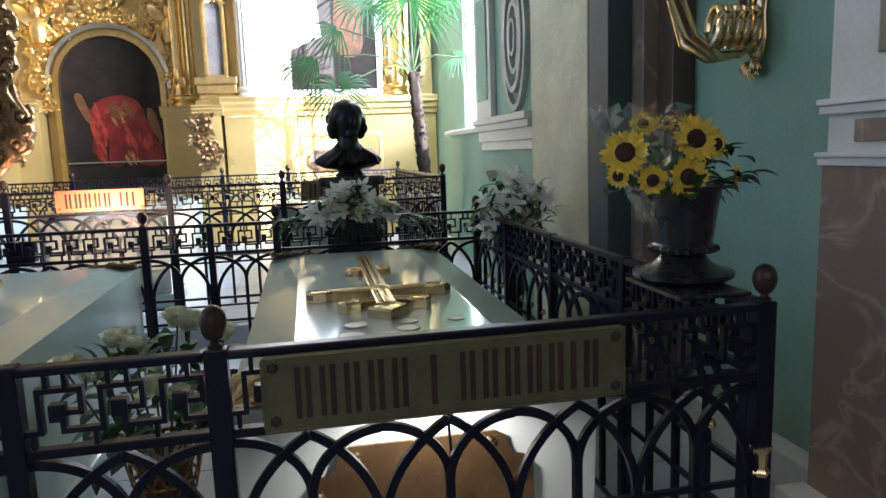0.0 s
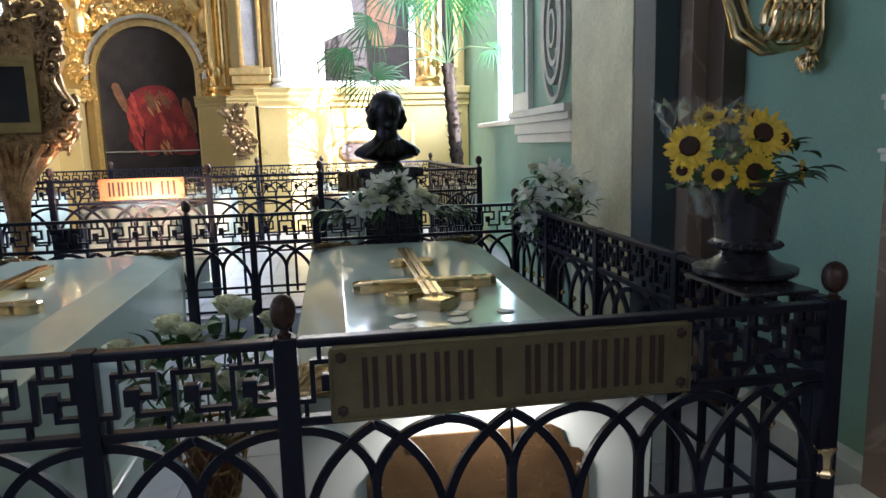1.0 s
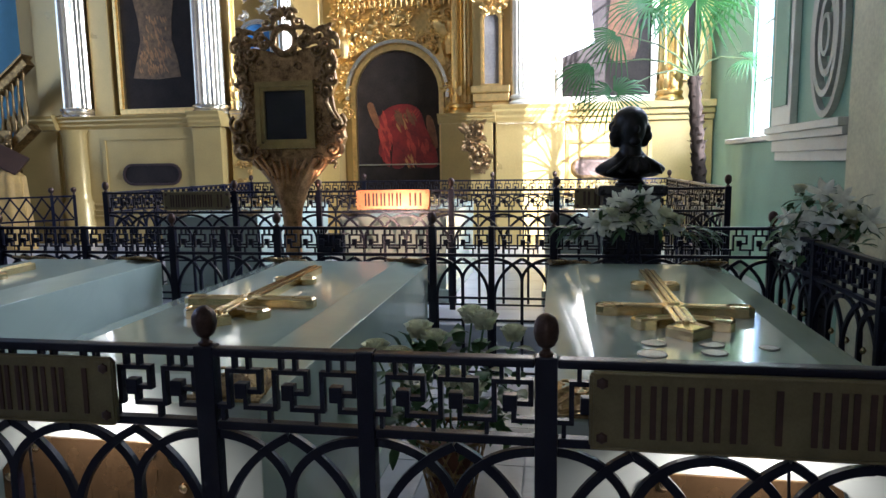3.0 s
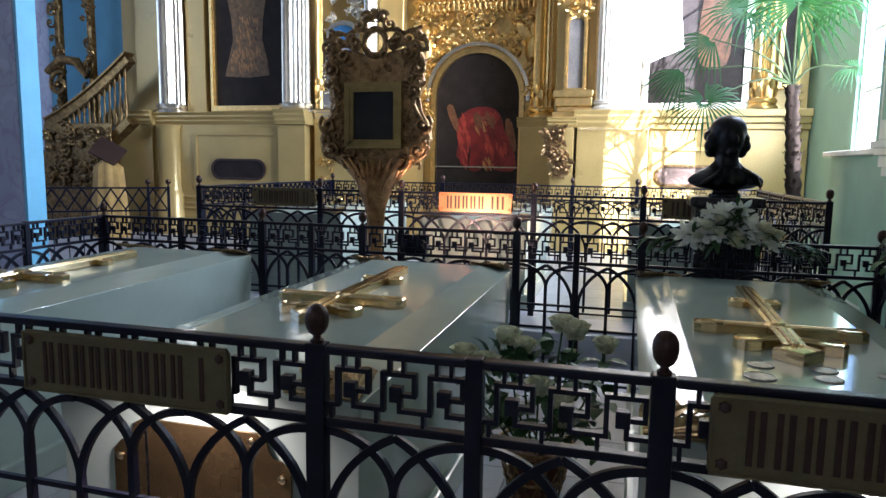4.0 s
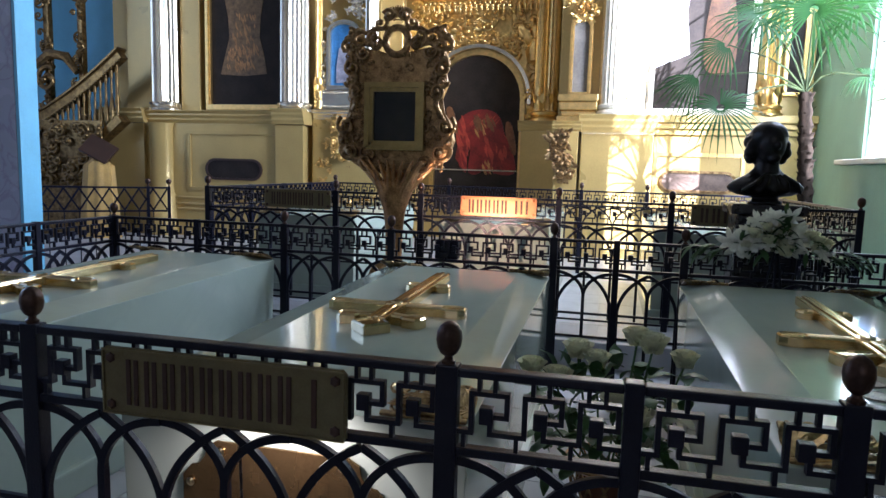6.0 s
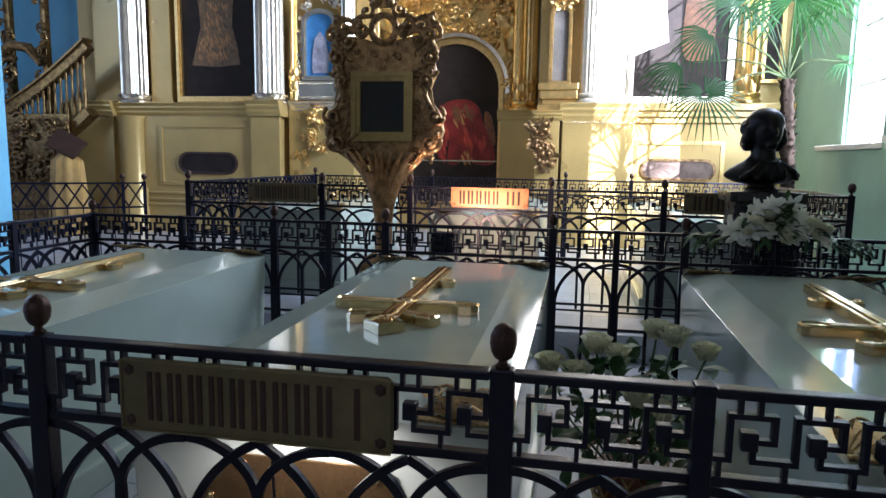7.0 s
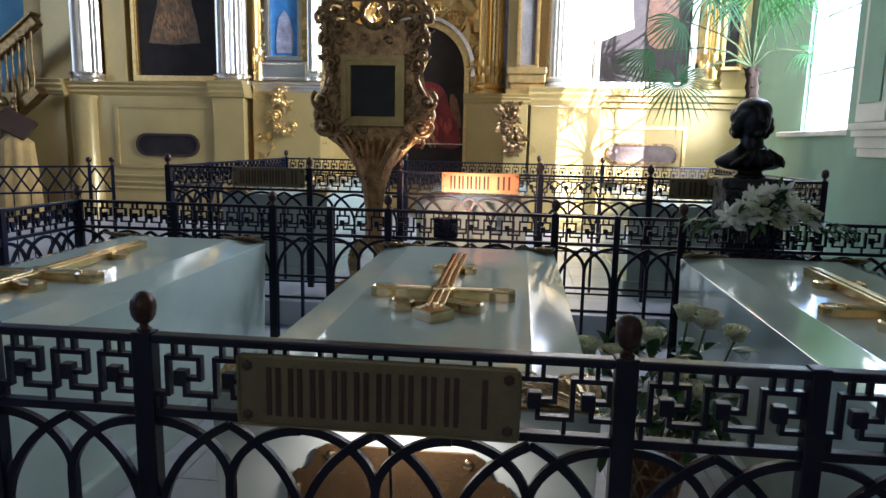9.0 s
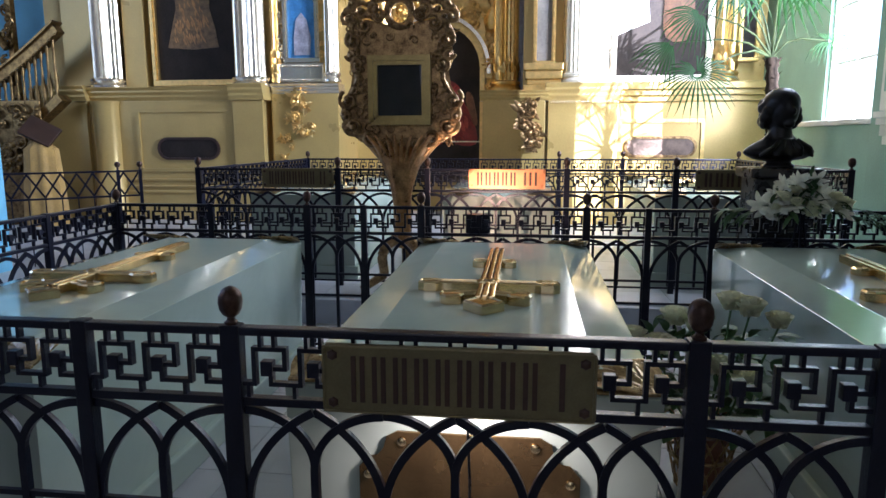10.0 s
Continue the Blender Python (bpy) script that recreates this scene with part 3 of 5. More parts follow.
def tomb(label, cx, y0, y1, w, base, cross_x, plaque=True, coins=()):
    t = thing("tomb", label, "tomb", (cx, y0, base), "white marble tombs")
    L = y1 - y0
    en, ef, tn, tf_ = 0.836, 0.860, 0.875, 0.900
    zn, zf = tn, tf_
    bm = bmesh.new()
    rows = []
    for ix, iy, za, zb in ((0.02, 0.015, 0, 0), (0.0, 0.0, en, ef), (0.185, 0.15, tn, tf_)):
        rows.append([bm.verts.new(p) for p in ((-w / 2 + ix, iy, za), (w / 2 - ix, iy, za), (w / 2 - ix, L - iy, zb), (-w / 2 + ix, L - iy, zb))])
    bm.faces.new(rows[0][::-1])
    bm.faces.new(rows[2])
    for lo, hi in zip(rows, rows[1:]):
        for i in range(4):
            j = (i + 1) % 4
            bm.faces.new((lo[i], lo[j], hi[j], hi[i]))
    bmesh.ops.bevel(bm, geom=list(bm.edges), offset=0.0035, segments=2, affect="EDGES", profile=0.6)
    part("body", bm, TOMB, t)
    part("plinth", B((-w / 2 - 0.02, -0.02, 0.0), (w / 2 + 0.02, L + 0.02, 0.14), 0.012), TOMB, t)
    slope = math.degrees(math.atan2(zf - zn, L - 0.26))
    topz = lambda y: zn + (zf - zn) * (y - 0.13) / (L - 0.26)
    hip = math.degrees(math.atan2(tn - en, 0.13))
    for k, (sx, far) in enumerate(((-1, 0), (1, 0), (-1, 1), (1, 1))):
        o = part("corner_mount", lace_mesh(k + 3), LACE, t, "pierced gilt corner mount", smooth=True)
        o.matrix_basis = pose(sx * (w / 2 - 0.006), L - 0.006 if far else 0.006, (ef if far else en) + 0.004, -hip if far else hip) @ Matrix.Diagonal((-sx * 1.3, -1.3 if far else 1.3, 1, 1))
    # gilt cross on the slab
    cr = thing("slab_cross", "large gilded three-armed cross lying on the marble slab", "cross", (cross_x, 3.16 + (y0 - 2.02), base + topz(3.16 - 2.02) + 0.001), "gilded crosses")
    cr.matrix_basis = pose(cross_x, 3.16 + (y0 - 2.02), base + topz(3.16 - 2.02) + 0.0012, slope)
    for name, bm in cross_parts():
        part(name, bm, BRASS, cr)
    if plaque:
        q = thing("brass_plaque", "aged brass plaque with notched corners on the end of the tomb", "plaque", (cx, y0 - 0.004, base + 0.455), "tomb plaques")
        hw, hh = 0.335, 0.25
        o = []
        for sx, sz in ((-1, 1), (1, 1), (1, -1), (-1, -1)):
            corner = [(sx * hw, sz * (hh - 0.12)), (sx * (hw - 0.03), sz * (hh - 0.085)), (sx * (hw - 0.06), sz * (hh - 0.08)), (sx * (hw - 0.08), sz * (hh - 0.055)), (sx * (hw - 0.085), sz * (hh - 0.02)), (sx * (hw - 0.12), sz * hh)]
            o += corner if sx * sz < 0 else corner[::-1]
        part("plate", slab(bmesh.new(), o, -0.008, 0.0, 0.003), PLAQUE, q)
        for sx in (-1, 1):
            for sz in (-1, 1):
                for dx, dz in ((0.03, 0.14), (0.135, 0.03)):
                    b = part("screw", lathe(bmesh.new(), [(0.016, 0), (0.015, 0.006), (0.008, 0.011), (0.001, 0.012)], 10), BRASS, q, smooth=True)
                    b.matrix_basis = pose(sx * (hw - dx), -0.008, sz * (hh - dz), 90)
        for k in range(5):
            for i in range(7):
                wdt = 0.028 + 0.012 * ((i * 7 + k * 3) % 4)
                part("lettering_bar", B((-0.25 + i * 0.073, -0.0095, 0.125 - k * 0.075), (-0.25 + i * 0.073 + wdt * 0.6, -0.0075, 0.165 - k * 0.075)), PLAQUE, q)
        lamp = thing("tomb_lamp", "small lamp on a wire at the end of the tomb", "lamp", (cx, 1.84, base + 0.90), "tomb lamps")
        part("shade", lathe(bmesh.new(), [(0.012, 0.0), (0.03, -0.002), (0.032, 0.006), (0.014, 0.03), (0.006, 0.034)], 12), STONE, lamp)
        part("wire", tube(bmesh.new(), [(0, 0, 0.03), (0.01, -0.06, 0.05), (0.02, -0.10, 0.01), (0.03, -0.105, -0.2), (0.02, -0.10, -0.88)], 0.004, 5), STONE, lamp)
    for x, y, r in coins:
        c = thing("coin", "silver coin lying on the marble slab", "coin", (x, y, base + topz(y - y0) + 0.001), "coins on the slab")
        part("disc", lathe(bmesh.new(), [(r, 0), (r, 0.003), (r * 0.92, 0.0045), (r * 0.85, 0.003), (0.003, 0.004)], 20), COIN, c)
    return t


LACE = mat("worn_gilt_mount", (0.42, 0.31, 0.14), 0.3, 0.9, 0.5, 30, 120, 0.3, wear=(0.16, 0.10, 0.05))
PLAQUE = mat("aged_brass_plaque", (0.22, 0.145, 0.06), 0.27, 0.85, 0.35, 5, 90, 0.15)
COIN = mat("worn_silver_coin", (0.30, 0.29, 0.26), 0.4, 0.7, 0.3, 40, 200, 0.3)
tomb("white marble tomb with a gilded cross and coins on its slab", 0.548, 2.02, 4.68, 1.10, 0, 0.55, True, ((0.41, 2.70, 0.045), (0.385, 2.56, 0.052), (0.61, 2.70, 0.045), (0.60, 2.60, 0.045), (0.80, 2.68, 0.034)))
tomb("white marble tomb with a gilded cross on its slab", -1.383, 2.02, 4.68, 1.134, 0, -1.39)
tomb("white marble tomb with gilded cross by the end fence", -3.35, 2.02, 4.66, 1.10, 0, -3.36, False)
for cx in (-3.4, -1.5, 0.46):
    tomb("white marble tomb with gilded cross behind the farther fence", cx, 6.45, 8.55, 1.05, STEP, cx, False)


# ---- the gilded screen ----
screen = thing("gilded_screen", "tall cream and gold carved altar screen with columns and pictures", "altar screen", (0, 0, STEP), kind="structure")
S = STEP
# the side bays stand forward, the door bay is recessed
FRONT = Matrix.Translation((0.14, 0.12, -0.27)) @ Matrix.Scale(1.131, 4)
DEEP = Matrix.Translation((0.08, -0.03, -0.208)) @ Matrix.Scale(1.133, 4) @ FRONT
BAY = [FRONT]


def sp(name, bm, material, label="", smooth=False, parent=None):
    """A part of the screen, laid into its bay."""
    bmesh.ops.transform(bm, matrix=Matrix.Translation((0, 0, -S)) @ BAY[0], verts=bm.verts)
    return part(name, bm, material, parent or screen, label, smooth)


def moulding(y, z0, z1, out, steps=3):
    """A stepped cornice profile, front at y, growing forward by out."""
    pts = [(y + 0.3, z0), (y, z0)]
    for i in range(steps):
        f0, f1 = i / steps, (i + 1) / steps
        z = z0 + (z1 - z0) * f0
        pts += [(y - out * f0 * 0.9 - 0.004, z + 0.25 * (z1 - z0) / steps), (y - out * f1, z + (z1 - z0) / steps * 0.85), (y - out * f1, z0 + (z1 - z0) * f1)]
    pts += [(y + 0.3, z1)]
    return pts


def run(name, x0, x1, y, z0, z1, out, material):
    return sp(name, lay(bmesh.new(), moulding(y, z0, z1, out), x0, x1), material)


def beads(x0, x1, y, z, r, material, name="bead_row"):
    bm = bmesh.new()
    n = int((x1 - x0) / (r * 2.4))
    for i in range(n):
        bmesh.ops.create_icosphere(bm, subdivisions=1, radius=r, matrix=Matrix.Translation((x0 + (i + 0.5) * (x1 - x0) / n, y, z)))
    return sp(name, bm, material, smooth=True)


def column(x, y, z0, z1, r, material, flutes=18):
    bm = bmesh.new()
    lathe(bm, [(r * 1.32, 0), (r * 1.34, 0.03), (r * 1.22, 0.05), (r * 1.10, 0.07), (r * 1.24, 0.09), (r * 1.26, 0.12), (r * 1.08, 0.14)], 32, (x, y, z0))
    base = sp("column_base", bm, material, smooth=True)
    bm = bmesh.new()
    lathe(bm, [(r * 1.02, 0.14), (r, 0.18), (r, 0.9), (r * 0.97, (z1 - z0) * 0.6), (r * 0.86, z1 - z0)], flutes * 4, (x, y, z0), flute=flutes, depth=0.13)
    shaft = sp("column", bm, material, smooth=True)
    bm = bmesh.new()
    for k in range(3 if material is GOLD else 0):
        for i in range(9):
            a = 2 * math.pi * (i + 0.5 * k) / 9
            c, s_ = math.cos(a), math.sin(a)
            leaf(bm, (x + r * c, y + r * s_, z0 + 0.15 + 0.09 * k), (x + r * 1.12 * c, y + r * 1.12 * s_, z0 + 0.29 + 0.09 * k), 0.075, 0.06, 0.3, 4, side=(-s_, c, 0))
    if material is GOLD:
        sp("column_foliage", bm, material, smooth=True)
    else:
        bm.free()
    return shaft


def framed(x0, x1, z0, z1, y, bar, material, inner, arch=0.0):
    """A picture in a moulded frame; arch: rise of a rounded or cusped head."""
    bm = bmesh.new()
    path = [(x0, z0), (x0, z1 - arch)]
    if arch:
        path += [((x0 + x1) / 2 + (x1 - x0) / 2 * math.cos(math.pi * (1 - i / 10)), z1 - arch + arch * math.sin(math.pi * i / 10)) for i in range(1, 10)]
    path += [(x1, z1 - arch), (x1, z0)]
    ribbon(bm, path, bar, y - 0.05, y + 0.05)
    ribbon(bm, path, bar * 0.45, y - 0.075, y - 0.049)
    box(bm, (x0 - bar / 2, y - 0.052, z0 - bar), (x1 + bar / 2, y + 0.05, z0 - 0.002), 0.008)
    fr = sp("picture_frame", bm, material, smooth=False)
    sp("picture", slab(bmesh.new(), path, y + 0.0, y + 0.03), inner)
    return fr


def foliage(name, x0, x1, z0, z1, y, count, r, w, seed, material, label="", keep=None):
    """Carved scrolls and leaves over an area."""
    rnd = random.Random(seed)
    bm = bmesh.new()
    made = 0
    for i in range(count * 6):
        if made >= count:
            break
        x, z = rnd.uniform(x0, x1), rnd.uniform(z0, z1)
        if keep and not keep(x, z):
            continue
        made += 1
        q = r * rnd.uniform(0.55, 1.2)
        scroll(bm, x, y + rnd.uniform(-0.02, 0.03), z, q, rnd.uniform(0.9, 1.6), rnd.uniform(0, 360), rnd.choice((-1, 1)), w * rnd.uniform(0.7, 1.2), 16, 0.03)
        for k in range(3):
            a = rnd.uniform(0, 6.28)
            leaf(bm, (x, y - 0.01, z), (x + q * 1.7 * math.cos(a), y - 0.035, z + q * 1.7 * math.sin(a)), q * 0.7, 0.08, 0.35, 4, side=(-math.sin(a), 0, math.cos(a)))
    return sp(name, bm, material, label, smooth=True)


# back wall of the screen and its dado
sp("screen_wall", B((-8.7, 10.02, S), (-4.0, 10.25, 7.0)), CREAM)
sp("screen_wall", B((-1.30, 10.02, S), (2.0, 10.25, 7.0)), CREAM)
sp("recess_side", B((-4.06, 10.252, S), (-4.0, 11.4, 7.0)), CREAM)
sp("recess_side", B((-1.30, 10.252, S), (-1.24, 11.4, 7.0)), CREAM)
structure("wall_blue", B((-11.79, 11.78, 0), (-9.58, 11.95, 9.0)), CYAN, "sky blue painted wall behind the pulpit stair", "wall")
PZ0, PZ1 = 2.20, 2.40
# left pedestal block with a moulded panel and oval picture
sp("pedestal", B((-8.62, 9.62, S), (-5.10, 10.018, PZ0), 0.01), CREAM, "cream painted pedestal with raised panel")
run("cornice", -8.70, -5.02, 9.62, PZ0, PZ1, 0.10, CREAM)
bm = bmesh.new()
ribbon(bm, [(-7.02, 1.18), (-7.02, 2.06), (-5.42, 2.06), (-5.42, 1.18), (-7.02, 1.18)], 0.05, 9.595, 9.621)
sp("panel_moulding", bm, CREAM)
for cx in (-7.52,):
    sp("pedestal_half_column", lathe(bmesh.new(), [(0.25, S), (0.25, S + 0.85), (0.215, S + 0.9), (0.20, S + 1.0), (0.20, PZ0 - 0.08), (0.23, PZ0 - 0.001)], 28, (cx, 9.64, 0)), CREAM, smooth=True)


def oval(cx, cz, w, h, y, inner):
    out = [(cx + (w / 2 - h / 2) * s + h / 2 * math.cos(a), cz + h / 2 * math.sin(a)) for s, a0 in ((1, -90), (-1, 90)) for a in [radians(a0 + 18 * i) for i in range(11)]]
    bm = slab(bmesh.new(), out, y - 0.012, y, 0.004)
    sp("oval_picture", bm, inner)
    bm = bmesh.new()
    ribbon(bm, out + [out[0]], 0.035, y - 0.03, y - 0.001)
    sp("oval_frame", bm, WOOD if inner is PAINTING else OLDGOLD)


for xa, xb in ((-8.52, -7.80), (-5.50, -5.04)):
    sp("pedestal_block", B((xa, 9.555, S), (xb, 9.619, PZ0 - 0.002), 0.008), CREAM)
    run("block_cornice", xa - 0.03, xb + 0.03, 9.525, PZ0 + 0.003, PZ1 + 0.03, 0.085, CREAM)
for z in (0.84, 0.92, 1.02):
    sp("base_moulding", B((-7.26, 9.585, z), (-5.52, 9.619, z + 0.03), 0.006), CREAM)
oval(-6.24, 1.50, 0.95, 0.30, 9.62, PAINTING)
# columns and picture over it
column(-7.52, 9.74, PZ1, 6.2, 0.205, DAYGILT)
column(-5.27, 9.74, PZ1, 6.2, 0.215, DAYGILT)
sp("pilaster_strip", B((-7.28, 9.80, PZ1), (-6.94, 10.018, 6.2), 0.01), CREAM)
sp("pilaster_strip", B((-8.30, 9.84, PZ1), (-7.80, 10.018, 6.2), 0.01), CREAM)
framed(-6.80, -5.50, 2.52, 5.2, 9.86, 0.09, GOLD, PAINTING)
bm = bmesh.new()
slab(bm, [(-6.60, 2.99), (-6.2, 2.96), (-5.80, 2.99), (-5.84, 3.25), (-5.92, 3.55), (-5.90, 3.85), (-5.82, 4.3), (-6.55, 4.3), (-6.46, 3.85), (-6.44, 3.55), (-6.54, 3.2)], 9.852, 9.861)
sp("painted_robe", bm, mat("dim_robe_paint", (0.20, 0.12, 0.045), 0.5, 0, 0.6, 14, 40, 0.2))
# recess with a small blue picture and a bracket below
sp("recess_block", B((-5.0, 9.80, S), (-3.98, 10.018, 2.30), 0.01), CREAM)
run("cornice", -4.98, -3.96, 9.80, 2.30, 2.44, 0.08, DAYGILT)
framed(-4.78, -4.30, 2.82, 3.75, 9.92, 0.07, DAYGILT, BLUE, 0.16)
bm = bmesh.new()
slab(bm, [(-4.66, 2.86), (-4.42, 2.86), (-4.40, 3.1), (-4.46, 3.36), (-4.54, 3.46), (-4.62, 3.36), (-4.66, 3.1)], 9.905, 9.919)
sp("painted_figure_shape", bm, mat("pale_oil_paint", (0.42, 0.42, 0.50), 0.45, 0, 0.5, 8, 30, 0.1))
sp("picture_base", B((-4.88, 9.84, 2.46), (-4.20, 10.0, 2.74), 0.02), DAYGILT)
beads(-4.86, -4.22, 9.835, 2.70, 0.022, DAYGILT)
beads(-4.86, -4.22, 9.835, 2.50, 0.018, DAYGILT)
column(-4.07, 9.84, 2.46, 6.2, 0.10, DAYGILT)
column(-4.94, 9.88, 2.46, 6.2, 0.055, GOLD)
foliage("side_carving", -4.27, -4.20, 2.8, 3.8, 9.90, 10, 0.05, 0.014, 41, GOLD)
foliage("side_carving", -4.88, -4.82, 2.8, 3.8, 9.90, 10, 0.05, 0.014, 42, DAYGILT)
foliage("crest_carving", -4.9, -4.2, 3.78, 4.15, 9.88, 14, 0.08, 0.022, 4, DAYGILT)
foliage("bracket_carving", -4.68, -4.38, 1.72, 2.26, 9.76, 12, 0.085, 0.024, 5, GOLD)
foliage("side_carving", -4.90, -4.72, 1.2, 2.1, 9.795, 10, 0.05, 0.012, 6, GOLD)
BAY[0] = DEEP
sp("screen_wall", B((-4.2, 10.02, S), (-1.1, 10.25, 7.0)), CREAM)
column(-3.75, 9.86, 2.42, 6.2, 0.15, GOLD)
sp("pedestal", B((-3.96, 9.70, S), (-3.32, 10.018, 2.26), 0.01), CREAM)
run("cornice", -3.98, -3.30, 9.70, 2.26, 2.42, 0.07, CREAM)

# arched doorway picture with carved gold surround
AX, AR, AZ = -2.47, 0.66, 2.62
outline = [(AX - AR, 1.0), (AX - AR, AZ)] + [(AX - AR * math.cos(math.pi * i / 18), AZ + AR * math.sin(math.pi * i / 18)) for i in range(1, 18)] + [(AX + AR, AZ), (AX + AR, 1.0)]
sp("arched_picture", slab(bmesh.new(), outline, 9.93, 9.97), PAINTING, "dark arched painting with red drapery")
bm = bmesh.new()
ribbon(bm, outline, 0.07, 9.86, 9.99)
sp("arch_moulding", bm, GOLD)
bm = bmesh.new()
ribbon(bm, [(AX - AR - 0.09, 2.55)] + [(AX - (AR + 0.09) * math.cos(math.pi * i / 18), AZ + (AR + 0.09) * math.sin(math.pi * i / 18)) for i in range(19)] + [(AX + AR + 0.09, 2.55)], 0.05, 9.84, 9.98)
sp("arch_moulding", bm, DAYGILT)
sp("door_rail", B((AX - AR, 9.90, 1.585), (AX + AR, 9.925, 1.605)), DAYGILT)


def blob(cx, cz, pts, y, material, name, t=0.008):
    out = []
    n = len(pts)
    for i in range(n):
        p0, p1, p2, p3 = (pts[(i + k) % n] for k in (-1, 0, 1, 2))
        for f in (0, 0.33, 0.66):
            out.append(tuple(0.5 * (2 * b + (c - a) * f + (2 * a - 5 * b + 4 * c - d) * f * f + (3 * b - a - 3 * c + d) * f ** 3) for a, b, c, d in zip(p0, p1, p2, p3)))
    return sp(name, slab(bmesh.new(), [(cx + x, cz + z) for x, z in out], y - t, y), material)


RED2 = mat("deep_red_oil_paint", (0.22, 0.018, 0.012), 0.42, 0, 0.6, 5, 30, 0.15)
SKIN = mat("umber_oil_paint", (0.20, 0.085, 0.03), 0.42, 0, 0.6, 7, 30, 0.15)
blob(-2.36, 2.0, [(-0.40, 0.26), (-0.30, 0.40), (-0.12, 0.47), (0.10, 0.46), (0.24, 0.34), (0.31, 0.10), (0.44, -0.16), (0.46, -0.44), (0.16, -0.44), (0.02, -0.24), (-0.04, -0.44), (-0.22, -0.44), (-0.20, -0.10), (-0.30, -0.30), (-0.42, -0.24), (-0.38, 0.02)], 9.929, RED2, "painted_drapery")
def strokes_in(name, material, seed, count, boxes, y, lean, size):
    """Brush strokes of thick paint laid over a picture."""
    rnd = random.Random(seed)
    bm = bmesh.new()
    for i in range(count):
        x0, x1, z0, z1 = rnd.choice(boxes)
        x, z = rnd.uniform(x0, x1), rnd.uniform(z0, z1)
        L = size * rnd.uniform(0.6, 1.4)
        leaf(bm, (x - lean * L * 0.5, y, z + L * 0.5), (x + lean * L * 0.5 + rnd.uniform(-0.03, 0.03), y - rnd.uniform(0.001, 0.004), z - L * 0.5), size * rnd.uniform(0.18, 0.34), 0.0, 0.05, 4, side=(1, 0, 0.3))
    return sp(name, bm, material)


strokes_in("painted_drapery", RED, 1, 46, ((-2.74, -2.60, 1.66, 2.28), (-2.34, -2.02, 1.62, 2.05)), 9.918, 0.25, 0.20)
strokes_in("painted_drapery", RED, 2, 16, ((-2.56, -2.20, 2.24, 2.34),), 9.918, -0.9, 0.14)
BAY[0] = FRONT
strokes_in("painted_robe_pattern", OCHRE, 6, 110, ((-6.48, -5.92, 3.06, 3.40), (-6.40, -5.98, 3.3, 3.9)), 9.850, 0.3, 0.09)
BAY[0] = DEEP
strokes_in("painted_drapery", RED2, 3, 30, ((-2.74, -2.60, 1.66, 2.28), (-2.34, -2.02, 1.62, 2.05)), 9.9135, 0.3, 0.16)
strokes_in("painted_shape", OCHRE, 4, 22, ((-2.50, -2.20, 2.12, 2.26), (-2.34, -2.24, 1.56, 1.70)), 9.913, 0.5, 0.12)
strokes_in("painted_shape", SKIN, 5, 22, ((-2.52, -2.22, 2.22, 2.36),), 9.9115, 0.4, 0.14)
blob(-2.80, 2.24, [(-0.14, 0.22), (-0.05, 0.26), (0.04, 0.02), (0.16, -0.10), (0.12, -0.18), (-0.02, -0.08)], 9.929, SKIN, "painted_shape")
blob(-1.98, 2.1, [(-0.06, 0.2), (0.03, 0.14), (0.10, -0.22), (0.04, -0.26), (-0.06, 0.0)], 9.929, SKIN, "painted_shape")
sp("arch_wall", B((-3.28, 9.985, 2.5), (-1.62, 10.019, 6.2)), GOLD)
spandrel = lambda x, z: math.hypot(x - AX, z - AZ) > AR + 0.12
foliage("spandrel_carving", AX - 0.95, AX + 0.92, 2.62, 3.98, 9.93, 95, 0.10, 0.030, 7, GOLD, keep=spandrel)
foliage("jamb_carving", AX + AR + 0.06, AX + AR + 0.16, 2.35, 2.75, 9.86, 6, 0.07, 0.024, 8, GOLD)
foliage("jamb_carving", AX - AR - 0.16, AX - AR - 0.06, 2.35, 2.75, 9.86, 6, 0.07, 0.024, 9, GOLD)
run("entablature", -3.30, -1.60, 9.86, 3.98, 4.20, 0.22, GOLD)
beads(-3.28, -1.62, 9.72, 3.93, 0.03, GOLD)
bm = bmesh.new()
for i in range(22):
    x = -3.26 + i * 0.077
    lathe(bm, [(0.004, -0.10), (0.018, -0.07), (0.014, -0.03), (0.02, 0.0)], 8, (x, 9.70, 3.90))
sp("pendants", bm, GOLD, smooth=True)
bm = bmesh.new()
for sx in (-1, 1):
    x = AX + sx * 0.80
    lathe(bm, [(0.02, 0), (0.10, 0.05), (0.13, 0.18), (0.10, 0.30), (0.05, 0.36), (0.07, 0.42), (0.075, 0.48), (0.03, 0.54)], 12, (x, 9.88, 3.10), flute=5, depth=0.2)
    for k in (-1, 1):
        leaf(bm, (x, 9.86, 3.35), (x + k * 0.24, 9.84, 3.62), 0.16, 0.1, 0.3, 5, side=(0.3, 0, 1))
sp("carved_cherub_shapes", bm, GOLD, smooth=True)
foliage("frieze_carving", -3.25, -1.65, 4.22, 4.9, 9.90, 60, 0.13, 0.035, 10, GOLD)

